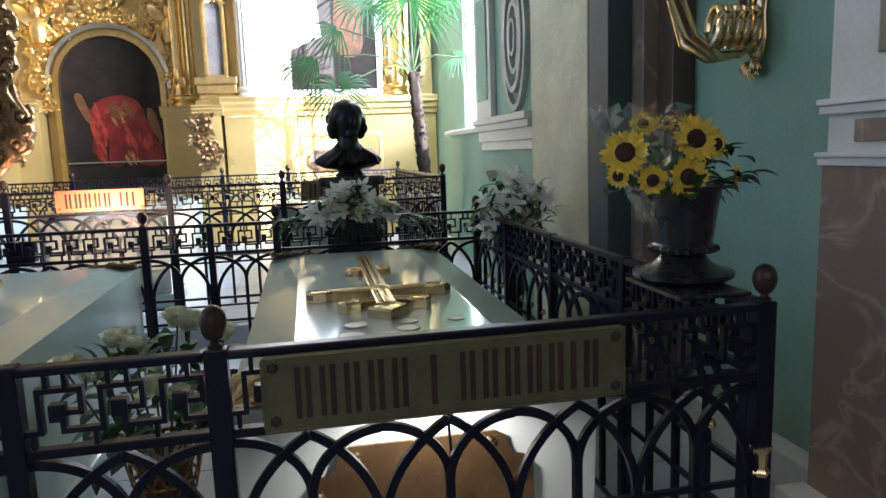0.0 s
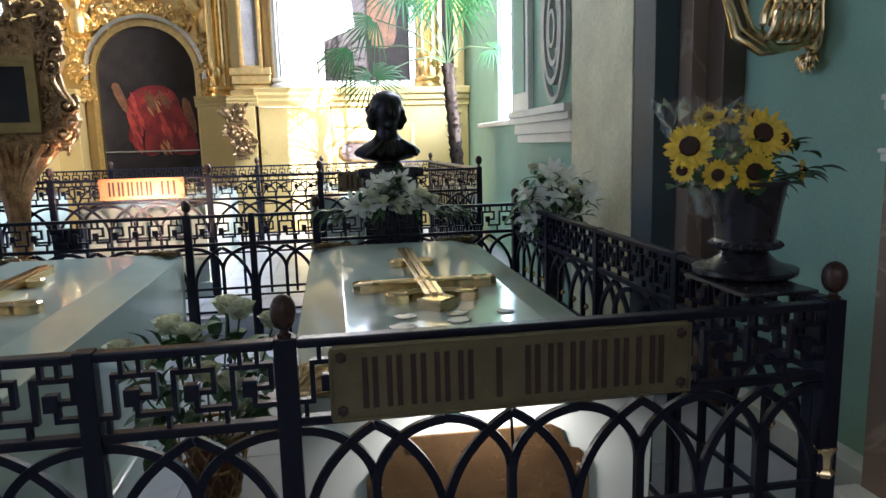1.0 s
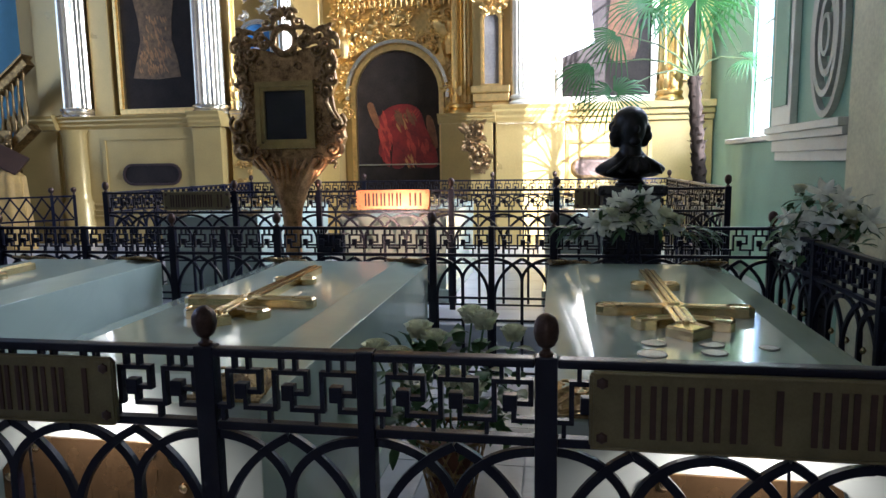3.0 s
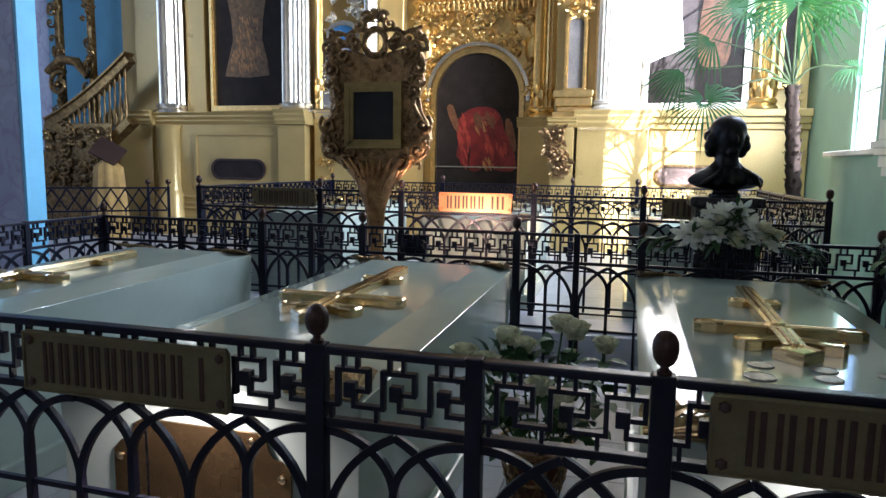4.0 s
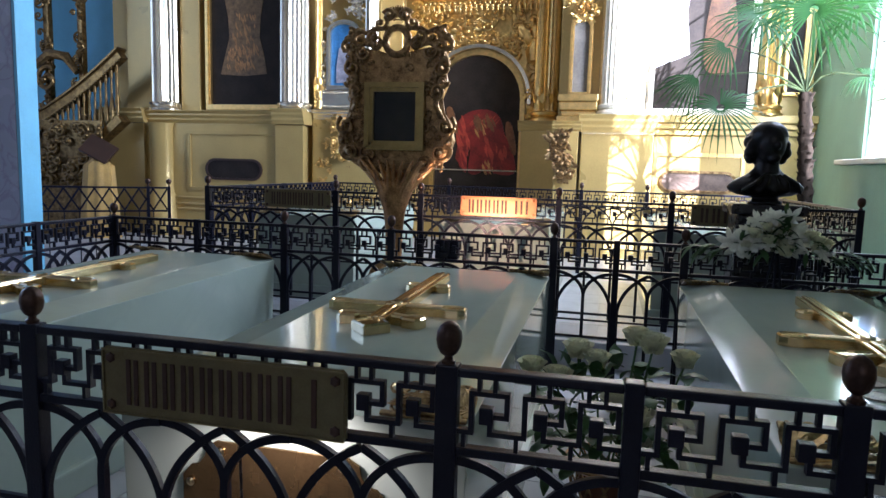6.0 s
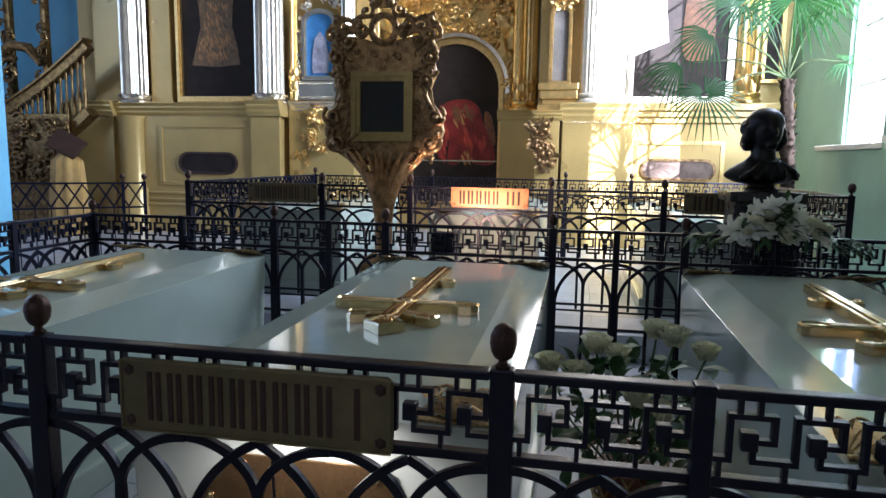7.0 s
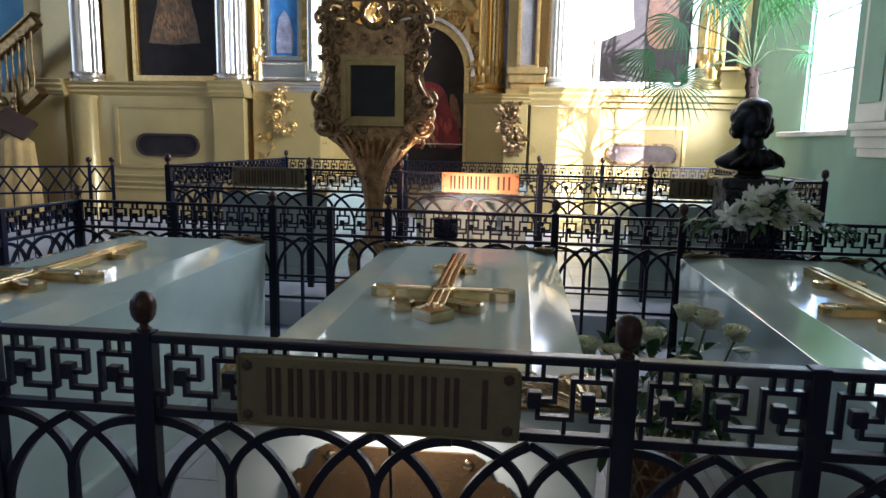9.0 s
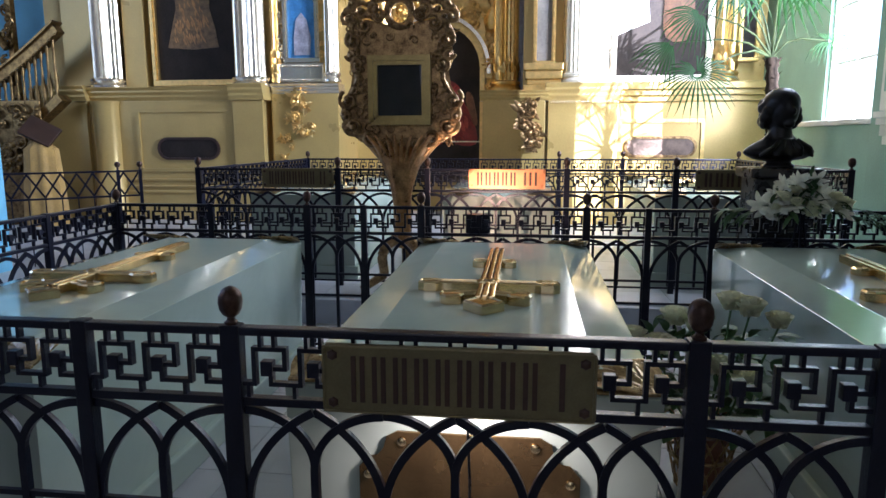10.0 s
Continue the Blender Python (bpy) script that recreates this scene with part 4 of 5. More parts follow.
# column, arched niche, and sunlit right part
sp("pedestal", B((-1.79, 9.66, S), (-1.20, 10.018, 2.16), 0.01), CREAM)
run("cornice", -1.83, -1.18, 9.66, 2.16, 2.30, 0.08, CREAM)
column(-1.475, 9.80, 2.30, 6.2, 0.165, GOLD)
sp("dark_strip", B((-1.30, 9.99, 2.32), (-1.17, 10.019, 6.2)), BLUEM)
BAY[0] = FRONT
sp("pedestal", B((-1.30, 9.66, S), (-0.98, 10.018, 2.16), 0.01), CREAM)
run("cornice", -1.34, -0.94, 9.66, 2.16, 2.30, 0.08, CREAM)
framed(-1.14, -0.88, 2.72, 3.72, 9.90, 0.055, GOLD, mat("grey_painting", (0.20, 0.19, 0.17), 0.3, 0, 0.45, 3, 30, 0.1), 0.12)
for z0, z1, o in ((2.30, 2.38, 0.06), (2.38, 2.46, 0.0), (2.46, 2.58, 0.03), (2.58, 2.68, 0.055)):
    sp("niche_base", B((-1.24 - o, 9.78 - o, z0 + 0.001), (-0.76 + o * 0.4, 10.0, z1), 0.016), GOLD)
beads(-1.24, -0.80, 9.74, 2.62, 0.018, GOLD)
foliage("crest_carving", -1.22, -0.74, 3.70, 4.08, 9.86, 12, 0.08, 0.024, 11, GOLD)
foliage("console_carving", -1.30, -1.02, 1.55, 2.26, 9.60, 16, 0.10, 0.030, 12, OLDGOLD, "dark gilded carved console")
sp("pilaster_strip", B((-0.74, 9.86, 2.42), (-0.66, 10.018, 6.2), 0.008), GOLD)
sp("pedestal", B((-0.94, 9.70, S), (0.02, 10.018, 2.16), 0.01), CREAM)
run("cornice", -0.98, 0.06, 9.70, 2.16, 2.40, 0.09, CREAM)
beads(-0.92, 0.02, 9.66, 2.14, 0.012, DAYGILT)
column(-0.54, 9.82, 2.40, 6.2, 0.17, SUNGILT)
sp("pilaster_strip", B((-0.36, 9.84, 2.402), (-0.12, 10.018, 6.2), 0.008), SUNGILT)
sp("dado", B((0.03, 9.80, S), (2.0, 10.018, 2.14), 0.01), CREAM)
for z0, z1, o in ((2.14, 2.22, 0.05), (2.22, 2.30, 0.10), (2.30, 2.40, 0.15)):
    sp("cornice_step", B((0.03, 9.80 - o, z0 + 0.0005), (2.01, 10.018, z1), 0.014), CREAM)
bm = bmesh.new()
ribbon(bm, [(0.06, 1.15), (0.06, 1.88), (1.18, 1.88), (1.18, 1.15), (0.06, 1.15)], 0.05, 9.772, 9.80)
sp("panel_moulding", bm, GOLD)
oval(0.62, 1.52, 0.95, 0.26, 9.80, mat("brown_oval_painting", (0.16, 0.11, 0.08), 0.4, 0, 0.5, 7, 30, 0.1))
framed(-0.06, 1.22, 2.50, 5.2, 9.88, 0.09, SUNGILT, PAINTING)
# pale wedge laid over the picture as sun glare on its upper left
sp("painted_sky", slab(bmesh.new(), [(-0.05, 3.03), (0.42, 3.22), (0.36, 3.8), (0.50, 5.1), (-0.05, 5.1)], 9.871, 9.879), mat("pale_sky_paint", (0.55, 0.56, 0.55), 0.35, 0, 0.3, 4, 30, 0.1))
blob(0.80, 3.5, [(-0.1, 0.6), (0.1, 0.55), (0.2, 0.0), (0.16, -0.5), (-0.16, -0.5), (-0.2, 0.0)], 9.879, SKIN, "painted_shape")
column(1.42, 9.80, 2.40, 6.2, 0.14, GOLD)
framed(1.62, 1.84, 2.72, 3.9, 9.90, 0.05, GOLD, PAINTING, 0.12)
for x0, x1 in ((-9.2, -4.0), (-1.3, 2.0)):
    run("upper_entablature", x0, x1, 9.8, 5.6, 6.2, 0.3, GOLD)
sp("screen_top", B((-9.2, 9.7, 6.2), (2.0, 10.25, 7.0), 0.02), GOLD)

# ---- right wall dressings ----
def wall_x(name, lo, hi, material, label="", bev=0.006):
    return structure(name, B(lo, hi, bev), material, label or "pale painted moulding on the wall", "moulding")


for z0, z1, o in ((1.52, 1.60, 0.03), (1.60, 1.70, 0.06), (1.70, 1.76, 0.10), (1.76, 1.82, 0.13)):
    wall_x("panel_ledge", (2.06 - o, 5.22, z0 + 0.0005), (2.08, 6.9, z1), WHITE, "pale grey moulded ledge under the wall panel")
pf = bmesh.new()
box(pf, (2.0, 6.42, 1.83), (2.058, 6.94, 9.0), 0.01)
structure("panel_pilaster", pf, WHITE, "pale grey framed strip beside the wall panel", "moulding")
wall_x("panel_inner", (1.985, 6.50, 2.0), (1.999, 6.86, 2.95), GREEN, "recessed green field in the framed strip")
bm = bmesh.new()
for k, q in enumerate((1.0, 0.74, 0.48, 0.24)):
    pts = [(0.30 * q * math.cos(a) * (1.0), 0.58 * q * math.sin(a)) for a in (2 * math.pi * i / 40 for i in range(41))]
    pts[-1] = pts[0]
    ribbon(bm, pts, 0.052 if k < 3 else 0.036, -0.045 - 0.012 * (k % 2), 0.0)
orn = structure("oval_ornament", bm, mat("grey_plaster", (0.48, 0.49, 0.43), 0.6, 0, 0.25, 5, 50, 0.15), "grey plaster relief of nested oval rings on the wall", "relief")
orn.matrix_basis = pose(2.058, 5.74, 2.45, 0, 0, -90)
# pier mouldings
for z0, z1, o in ((1.432, 1.462, 0.012), (1.462, 1.480, 0.026), (1.612, 1.645, 0.012), (1.645, 1.668, 0.026)):
    wall_x("pier_moulding", (2.10 - o, -3.0, z0 + 0.0005), (2.125, 2.325, z1), WHITE, "white moulded band round the pier")
wall_x("pier_panel", (2.105, 1.2, 1.515), (2.119, 2.18, 1.592), BROWN, "narrow brown marble inset in the pier")
wall_x("pier_panel", (2.105, 1.2, 1.80), (2.119, 2.10, 6.0), BROWN, "tall brown marble inset in the white pier")
wall_x("skirting", (2.24, 2.35, 0.0), (2.358, 3.43, 0.16), WHITE, "pale stone skirting along the green wall")
wall_x("skirting", (1.97, -3.0, 0.0), (2.099, 2.33, 0.20), WHITE, "pale stone skirting of the pier")
wall_x("pilaster_strip", (2.135, 3.72, 0.0), (2.357, 3.858, 9.0), BROWN, "greyish brown marble strip beside the dark return")
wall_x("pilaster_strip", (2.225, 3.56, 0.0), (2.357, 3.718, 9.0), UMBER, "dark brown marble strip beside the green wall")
# window
win = structure("window_1", B((2.46, 7.21, 1.782), (2.52, 7.26, 7.598)), WHITE, "tall bright window with a white frame", "window")
part("window_bar", B((2.46, 9.16, 1.782), (2.52, 9.21, 7.598)), WHITE, win)
for y in (7.88, 8.52):
    part("window_bar", B((2.475, y, 1.782), (2.505, y + 0.035, 7.598)), WHITE, win)
for k in range(8):
    z = 2.45 + 0.66 * k
    for a, b in ((7.262, 7.878), (7.917, 8.518), (8.557, 9.158)):
        part("window_bar", B((2.48, a, z), (2.50, b, z + 0.03)), WHITE, win)

def fused(name, bm, voxel, material, parent=None, label=""):
    """Overlapping lumps fused into one carved skin."""
    raw = part(name, bm, material, None)
    rm = raw.modifiers.new("fuse", "REMESH")
    rm.mode, rm.voxel_size = "VOXEL", voxel
    sm = raw.modifiers.new("soften", "SMOOTH")
    sm.factor, sm.iterations = 0.5, 2
    bpy.context.view_layer.update()
    me = bpy.data.meshes.new_from_object(raw.evaluated_get(bpy.context.evaluated_depsgraph_get()))
    me.name = name
    old = raw.data
    bpy.data.objects.remove(raw)
    bpy.data.meshes.remove(old)
    me.polygons.foreach_set("use_smooth", [True] * len(me.polygons))
    ob = new(name, me)
    ob.parent = parent
    return tagged(ob, label) if label else ob


# ---- left: pillar, lattice, pulpit, lectern ----
structure("pillar_left", B((-8.4, 6.27, 0), (-6.69, 6.53, 9.0), 0.008), BLUEM, "pinkish white marble pillar face", "pillar")
# blue daylight on the pillar's side is put into this strip's colour
structure("pillar_return", B((-6.688, 6.275, 0), (-6.645, 6.53, 9.0), 0.004), CYAN, "edge of the marble pillar with blue daylight put into its colour", "pillar")

lat = thing("lattice_fence", "dark iron lattice fence with ball finials", "fence", (-6.70, 6.50, 0))
lat_v = Vector((-5.68 + 6.79, 7.45 - 6.50, 0))
Llen = lat_v.length
lat.matrix_basis = pose(-6.79, 6.50, 0, 0, 0, math.degrees(math.atan2(lat_v.y, lat_v.x)))
for x in (0.0, Llen * 0.84, Llen):
    part("post", B((x - 0.018, -0.018, 0), (x + 0.018, 0.018, 1.24), 0.003), IRON, lat)
    part("ball", lathe(bmesh.new(), [(0.008, 1.24), (0.014, 1.25), (0.010, 1.262), (0.026, 1.275), (0.034, 1.298), (0.026, 1.322), (0.004, 1.332)], 12, (x, 0, 0)), FINIAL, lat, smooth=True)
for z in (1.21, 0.93, 0.10):
    part("rail", B((0.02, -0.012, z), (Llen - 0.02, 0.012, z + 0.022), 0.003), IRON, lat)
nb = 9
for i in range(nb):
    w = (Llen - 0.04) / nb
    for sgn in (0, 1):
        bm = bmesh.new()
        a, b = (0.02 + i * w, 0.02 + (i + 1) * w)
        ribbon(bm, [(a, 0.955 if sgn == 0 else 1.208), (b, 1.208 if sgn == 0 else 0.955)], 0.020, -0.006 + sgn * 0.0065, 0.0 + sgn * 0.0065)
        part("lattice_bar", bm, IRON, lat)
    part("upright", B((0.02 + i * w - 0.006, -0.006, 0.122), (0.02 + i * w + 0.006, 0.006, 0.93)), IRON, lat)

pul = thing("pulpit_stair", "gilded carved pulpit stair with balusters", "stair", (0, 0, 0))
pul.matrix_basis = FRONT
hand = [(-7.95 - 1.65 * f, 9.35 - 0.15 * f, 3.22 - 1.35 * f + 0.32 * f * f) for f in [i / 16 for i in range(17)]]
bm = bmesh.new()
ribbon(bm, [(x, z) for x, y, z in hand], 0.15, 9.20, 9.36)
ribbon(bm, [(x, z + 0.085) for x, y, z in hand], 0.03, 9.16, 9.38)
part("handrail", bm, STAIRGOLD, pul)
bm = bmesh.new()
for x, y, z in hand:
    for k in range(2):
        ball_at = (x - 0.05 * k, 9.20, z - 0.10 - 0.035 * k)
        bmesh.ops.create_icosphere(bm, subdivisions=1, radius=0.022, matrix=Matrix.Translation(ball_at))
part("bead_row", bm, STAIRGOLD, pul, smooth=True)
bal = lathe(bmesh.new(), [(0.030, 0), (0.030, 0.05), (0.016, 0.09), (0.042, 0.28), (0.020, 0.45), (0.016, 0.7), (0.030, 0.78), (0.030, 0.84)], 10)
balm = part("baluster", bal, STAIRGOLD, pul, smooth=True)
balm.matrix_basis = pose(hand[1][0], 9.28, hand[1][2] - 0.92)
for k in range(2, 16):
    share(balm, pul, pose(hand[k][0], 9.28, hand[k][2] - 0.92))
bm = bmesh.new()
ribbon(bm, [(x, z - 0.98) for x, y, z in hand], 0.12, 9.18, 9.40)
part("stringer", bm, STAIRGOLD, pul)
for k in range(6):
    rnd = random.Random(60 + k)
    bm = bmesh.new()
    x = -8.35 - 0.22 * k
    for i in range(11):
        scroll(bm, x + rnd.uniform(-0.11, 0.11), 9.12 - rnd.uniform(0, 0.08), rnd.uniform(1.2, 2.15), rnd.uniform(0.06, 0.12), 1.3, rnd.uniform(0, 360), rnd.choice((-1, 1)), 0.026, 14, 0.03)
    box(bm, (x - 0.115, 9.125, 1.15), (x + 0.115, 9.165, 2.2), 0.01)
    fused("carved_panel", bm, 0.009, STAIRGOLD, pul)
part("panel_back", B((-9.7, 9.20, 0.21), (-8.2, 9.28, 1.75), 0.02), STAIRGOLD, pul)
for px, w in ((-9.42, 0.10), (-8.78, 0.09)):
    bm = bmesh.new()
    rnd = random.Random(int(-px * 10))
    box(bm, (px - w * 0.5, 9.36, 1.6), (px + w * 0.5, 9.46, 6.0), 0.01)
    for i in range(26):
        scroll(bm, px + rnd.uniform(-w, w), 9.34, rnd.uniform(2.2, 5.0), rnd.uniform(0.05, 0.10), 1.3, rnd.uniform(0, 360), rnd.choice((-1, 1)), 0.022, 14, 0.03)
    part("carved_upright", bm, STAIRGOLD, pul, smooth=True)
bm = bmesh.new()
tube(bm, [(-9.6, 9.3, 3.05), (-9.3, 9.3, 3.25), (-9.0, 9.3, 3.2), (-8.8, 9.3, 2.95)], [0.06, 0.08, 0.08, 0.05], 8)
scroll(bm, -9.35, 9.3, 2.85, 0.22, 1.4, 60, 1, 0.045, 24, 0.04)
part("volute", bm, STAIRGOLD, pul, smooth=True)

lec = thing("lectern", "lectern draped in yellow cloth with a dark open book", "lectern", (-8.95, 10.1, STEP))
lec.scale = (1.25, 1.25, 1.25)
bm = bmesh.new()
lathe(bm, [(0.30, 0.0), (0.27, 0.4), (0.23, 0.85), (0.22, 0.98), (0.05, 1.10)], 40, (0, 0, 0), (1, 0.75), flute=9, depth=0.16)
part("cloth", bm, mat("yellow_cloth", (0.50, 0.32, 0.09), 0.7, 0, 0.3, 6, 60, 0.2), lec, smooth=True)
o = part("book", B((-0.20, -0.02, -0.15), (0.20, 0.03, 0.15), 0.008), WOOD, lec)
o.matrix_basis = pose(0.02, -0.02, 1.20, -35, 28, 15)


# ---- icon stand ----
st = thing("icon_stand", "ornate dark gilded rococo stand holding a glazed framed icon", "icon stand", (-2.33, 6.02, STEP))
H = lambda z: z - STEP + 0.012


def mirror(pts):
    return pts + [(-x, z) for x, z in reversed(pts)]


body = mirror([(0.0, H(2.50)), (0.16, H(2.55)), (0.30, H(2.58)), (0.42, H(2.56)), (0.47, H(2.46)), (0.44, H(2.36)), (0.46, H(2.26)), (0.41, H(2.14)), (0.43, H(2.02)), (0.50, H(1.92)), (0.53, H(1.78)), (0.47, H(1.62)), (0.36, H(1.54)), (0.24, H(1.56)), (0.14, H(1.48)), (0.05, H(1.44))])
part("back_board", slab(bmesh.new(), body, -0.015, 0.06, 0.012), OLDGOLD, st)
rnd = random.Random(21)
for sx in (-1, 1):
    bm = bmesh.new()
    for x, z, r, a, s_, w in ((0.40, 2.40, 0.085, 90, -1, 0.020), (0.37, 2.20, 0.07, 250, 1, 0.018), (0.46, 1.90, 0.09, 60, -1, 0.022), (0.42, 1.68, 0.09, 20, -1, 0.026), (0.26, 1.58, 0.08, 200, 1, 0.022), (0.30, 2.53, 0.08, 120, -1, 0.020), (0.19, 2.60, 0.07, 40, 1, 0.018), (0.39, 2.58, 0.06, 200, -1, 0.018), (0.12, 1.52, 0.06, 300, 1, 0.020), (0.49, 1.76, 0.05, 90, 1, 0.018), (0.43, 2.28, 0.05, 0, -1, 0.016)):
        scroll(bm, sx * x, -0.03, H(z), r, 1.35, a if sx > 0 else 180 - a, s_ * sx, w, 20, 0.03)
    # long C-curves along the rim
    for pts in (((0.16, 2.62), (0.30, 2.62), (0.42, 2.54), (0.41, 2.40), (0.36, 2.30)), ((0.43, 2.30), (0.40, 2.18), (0.37, 2.08), (0.42, 1.98), (0.50, 1.88)), ((0.50, 1.90), (0.52, 1.78), (0.46, 1.66), (0.36, 1.60), (0.28, 1.64))):
        tube(bm, [(sx * x, -0.03, H(z)) for x, z in pts], [0.012, 0.022, 0.026, 0.022, 0.012], 7)
    for i in range(44):
        f = i / 43
        z = 1.50 + 1.14 * f
        x = 0.42 + 0.06 * math.sin(f * 9.0) + rnd.uniform(-0.06, 0.02)
        d = rnd.uniform(0.05, 0.10)
        a = rnd.uniform(-0.9, 1.1)
        leaf(bm, (sx * (x - 0.05), -0.03, H(z)), (sx * (x + d * math.cos(a)), rnd.uniform(-0.07, -0.02), H(z + d * math.sin(a))), rnd.uniform(0.03, 0.06), 0.15, 0.4, 4, side=(0.2, 0.3, 1))
    for i in range(30):
        x, z = rnd.uniform(0.0 if i % 3 == 0 else 0.27, 0.44), rnd.uniform(1.56, 2.56)
        if x < 0.27 and 1.68 < z < 2.28:
            x = rnd.uniform(0.28, 0.42)
        scroll(bm, sx * x, -0.028, H(z), rnd.uniform(0.025, 0.055), 1.2, rnd.uniform(0, 360), rnd.choice((-1, 1)), rnd.uniform(0.008, 0.013), 12, 0.02, False)
    fused("side_carving", bm, 0.0055, OLDGOLD, st)
bm = bmesh.new()
# open crest: a ring round a hole, paired scrolls with gaps, and a plume of leaves
tube(bm, [(0.105 * math.cos(a), -0.01, H(2.63) + 0.115 * math.sin(a)) for a in [2 * math.pi * i / 24 for i in range(25)]], 0.034, 7)
for sx in (-1, 1):
    for x, z, r, a, s_, w in ((0.21, 2.66, 0.085, 200, 1, 0.028), (0.15, 2.78, 0.070, 120, 1, 0.024), (0.33, 2.64, 0.075, 90, -1, 0.026), (0.45, 2.58, 0.080, 170, -1, 0.026), (0.07, 2.84, 0.06, 20, 1, 0.024), (0.42, 2.70, 0.05, 60, 1, 0.018)):
        scroll(bm, sx * x, -0.02, H(z), r, 1.05, a if sx > 0 else 180 - a, s_ * sx, w, 20, 0.02)
    tube(bm, [(sx * x, -0.01, H(z)) for x, z in ((0.10, 2.74), (0.19, 2.74), (0.28, 2.70), (0.36, 2.73), (0.47, 2.66), (0.50, 2.54))], [0.018, 0.028, 0.024, 0.026, 0.026, 0.014], 7)
    for x, z, dx, dz in ((0.30, 2.72, 0.03, 0.09), (0.40, 2.70, 0.06, 0.09), (0.48, 2.62, 0.09, 0.04), (0.50, 2.52, 0.08, -0.03), (0.22, 2.74, 0.04, 0.10), (0.16, 2.82, 0.09, 0.05), (0.12, 2.86, 0.05, 0.07), (0.36, 2.70, 0.0, 0.10)):
        leaf(bm, (sx * x, -0.01, H(z)), (sx * (x + dx), -0.03, H(z + dz)), 0.05, 0.1, 0.4, 4, side=(dz, 0, -dx))
for i in range(9):
    a = radians(50 + 80 * i / 8)
    leaf(bm, (0.05 * math.cos(a), -0.01, H(2.80)), (0.15 * math.cos(a), -0.03, H(2.80) + 0.17 * math.sin(a)), 0.06, 0.1, 0.4, 4, side=(-math.sin(a), 0, math.cos(a)))
fused("crest_carving", bm, 0.006, OLDGOLD, st)
# stem of bundled leaves, broadening upward, and the scrolled foot
bm = bmesh.new()
for i in range(30):
    a = 2 * math.pi * i / 30
    c, s_ = math.cos(a), math.sin(a)
    top = 0.30 + 0.05 * math.sin(5 * a)
    pts = [(0.062 * c, 0.055 * s_, H(0.72)), (0.068 * c, 0.06 * s_, H(1.0)), (0.088 * c, 0.07 * s_, H(1.16)), (0.15 * c, 0.10 * s_, H(1.34)), (top * 0.85 * c, 0.12 * s_, H(1.50)), (top * 1.2 * c, 0.12 * s_ - 0.03, H(1.60))]
    tube(bm, pts, [0.014, 0.015, 0.017, 0.020, 0.022, 0.010], 5)
lathe(bm, [(0.045, H(0.60)), (0.055, H(0.80)), (0.042, H(1.0)), (0.06, H(1.1)), (0.06, H(1.14)), (0.10, H(1.36)), (0.12, H(1.5))], 14, (0, 0, 0), flute=7, depth=0.15)
# stem gilding brightened and warmed: the floodlight's glow put into its colour
GILT = mat("warm_gilding", (0.72, 0.42, 0.17), 0.3, 0.95, 0.45, 12, 70, 0.4, wear=(0.26, 0.13, 0.05))
fused("stem", bm, 0.006, GILT, st)
bm = bmesh.new()
for k in range(3):
    a = radians(90 + 120 * k)
    c, s_ = math.cos(a), math.sin(a)
    pts, rad = [], []
    for i in range(22):
        f = i / 21
        q = 0.05 + 0.30 * f + 0.06 * math.sin(f * 7)
        pts.append((q * c, q * s_, 0.45 * (1 - f) ** 1.5 + 0.035 + 0.05 * abs(math.sin(f * 6))))
        rad.append(0.05 - 0.015 * f)
    tube(bm, pts, rad, 8)
part("scrolled_foot", bm, OLDGOLD, st, smooth=True)
fr = bmesh.new()
fw, z0, z1 = 0.25, H(1.71), H(2.25)
ribbon(fr, [(-fw, z0), (-fw, z1), (fw, z1), (fw, z0), (-fw, z0), (-fw, z1)][:5], 0.045, -0.085, -0.02)
ribbon(fr, [(-fw + 0.04, z0 + 0.04), (-fw + 0.04, z1 - 0.04), (fw - 0.04, z1 - 0.04), (fw - 0.04, z0 + 0.04), (-fw + 0.04, z0 + 0.04)], 0.035, -0.07, -0.021)
FRAMEG = mat("pale_gold_frame", (0.45, 0.34, 0.13), 0.32, 0.8, 0.25, 12, 90, 0.15)
frame_ob = part("icon_frame", fr, FRAMEG, st, "plain gold picture frame")
part("glass", B((-fw + 0.05, -0.045, z0 + 0.05), (fw - 0.05, -0.035, z1 - 0.05)), ICON_GLASS, frame_ob, "dark reflecting glass")

# ---- bust: one plain mesh ----
bm = bmesh.new()


def ball(bm, at, s, sub=3):
    bmesh.ops.create_icosphere(bm, subdivisions=sub, radius=1, matrix=Matrix.LocRotScale(at, None, s))


ball(bm, (0, -0.02, 0.41), (0.095, 0.120, 0.145))
ball(bm, (0, 0.015, 0.455), (0.122, 0.135, 0.112))
for sx in (-1, 1):
    for x, y, z, q in ((0.105, 0.0, 0.40, 0.042), (0.118, 0.01, 0.35, 0.044), (0.105, 0.035, 0.31, 0.040), (0.085, 0.08, 0.33, 0.05), (0.11, 0.05, 0.42, 0.045), (0.05, 0.11, 0.36, 0.06), (0.06, 0.11, 0.44, 0.06)):
        ball(bm, (sx * x, y, z), (q, q, q * 1.05), 2)
ball(bm, (0, -0.135, 0.395), (0.02, 0.028, 0.03), 2)
ball(bm, (0, -0.10, 0.31), (0.04, 0.04, 0.035), 2)
lathe(bm, [(0.125, 0.14), (0.088, 0.21), (0.076, 0.28), (0.085, 0.38)], 20, (0, 0.01, 0), (1, 1.05))
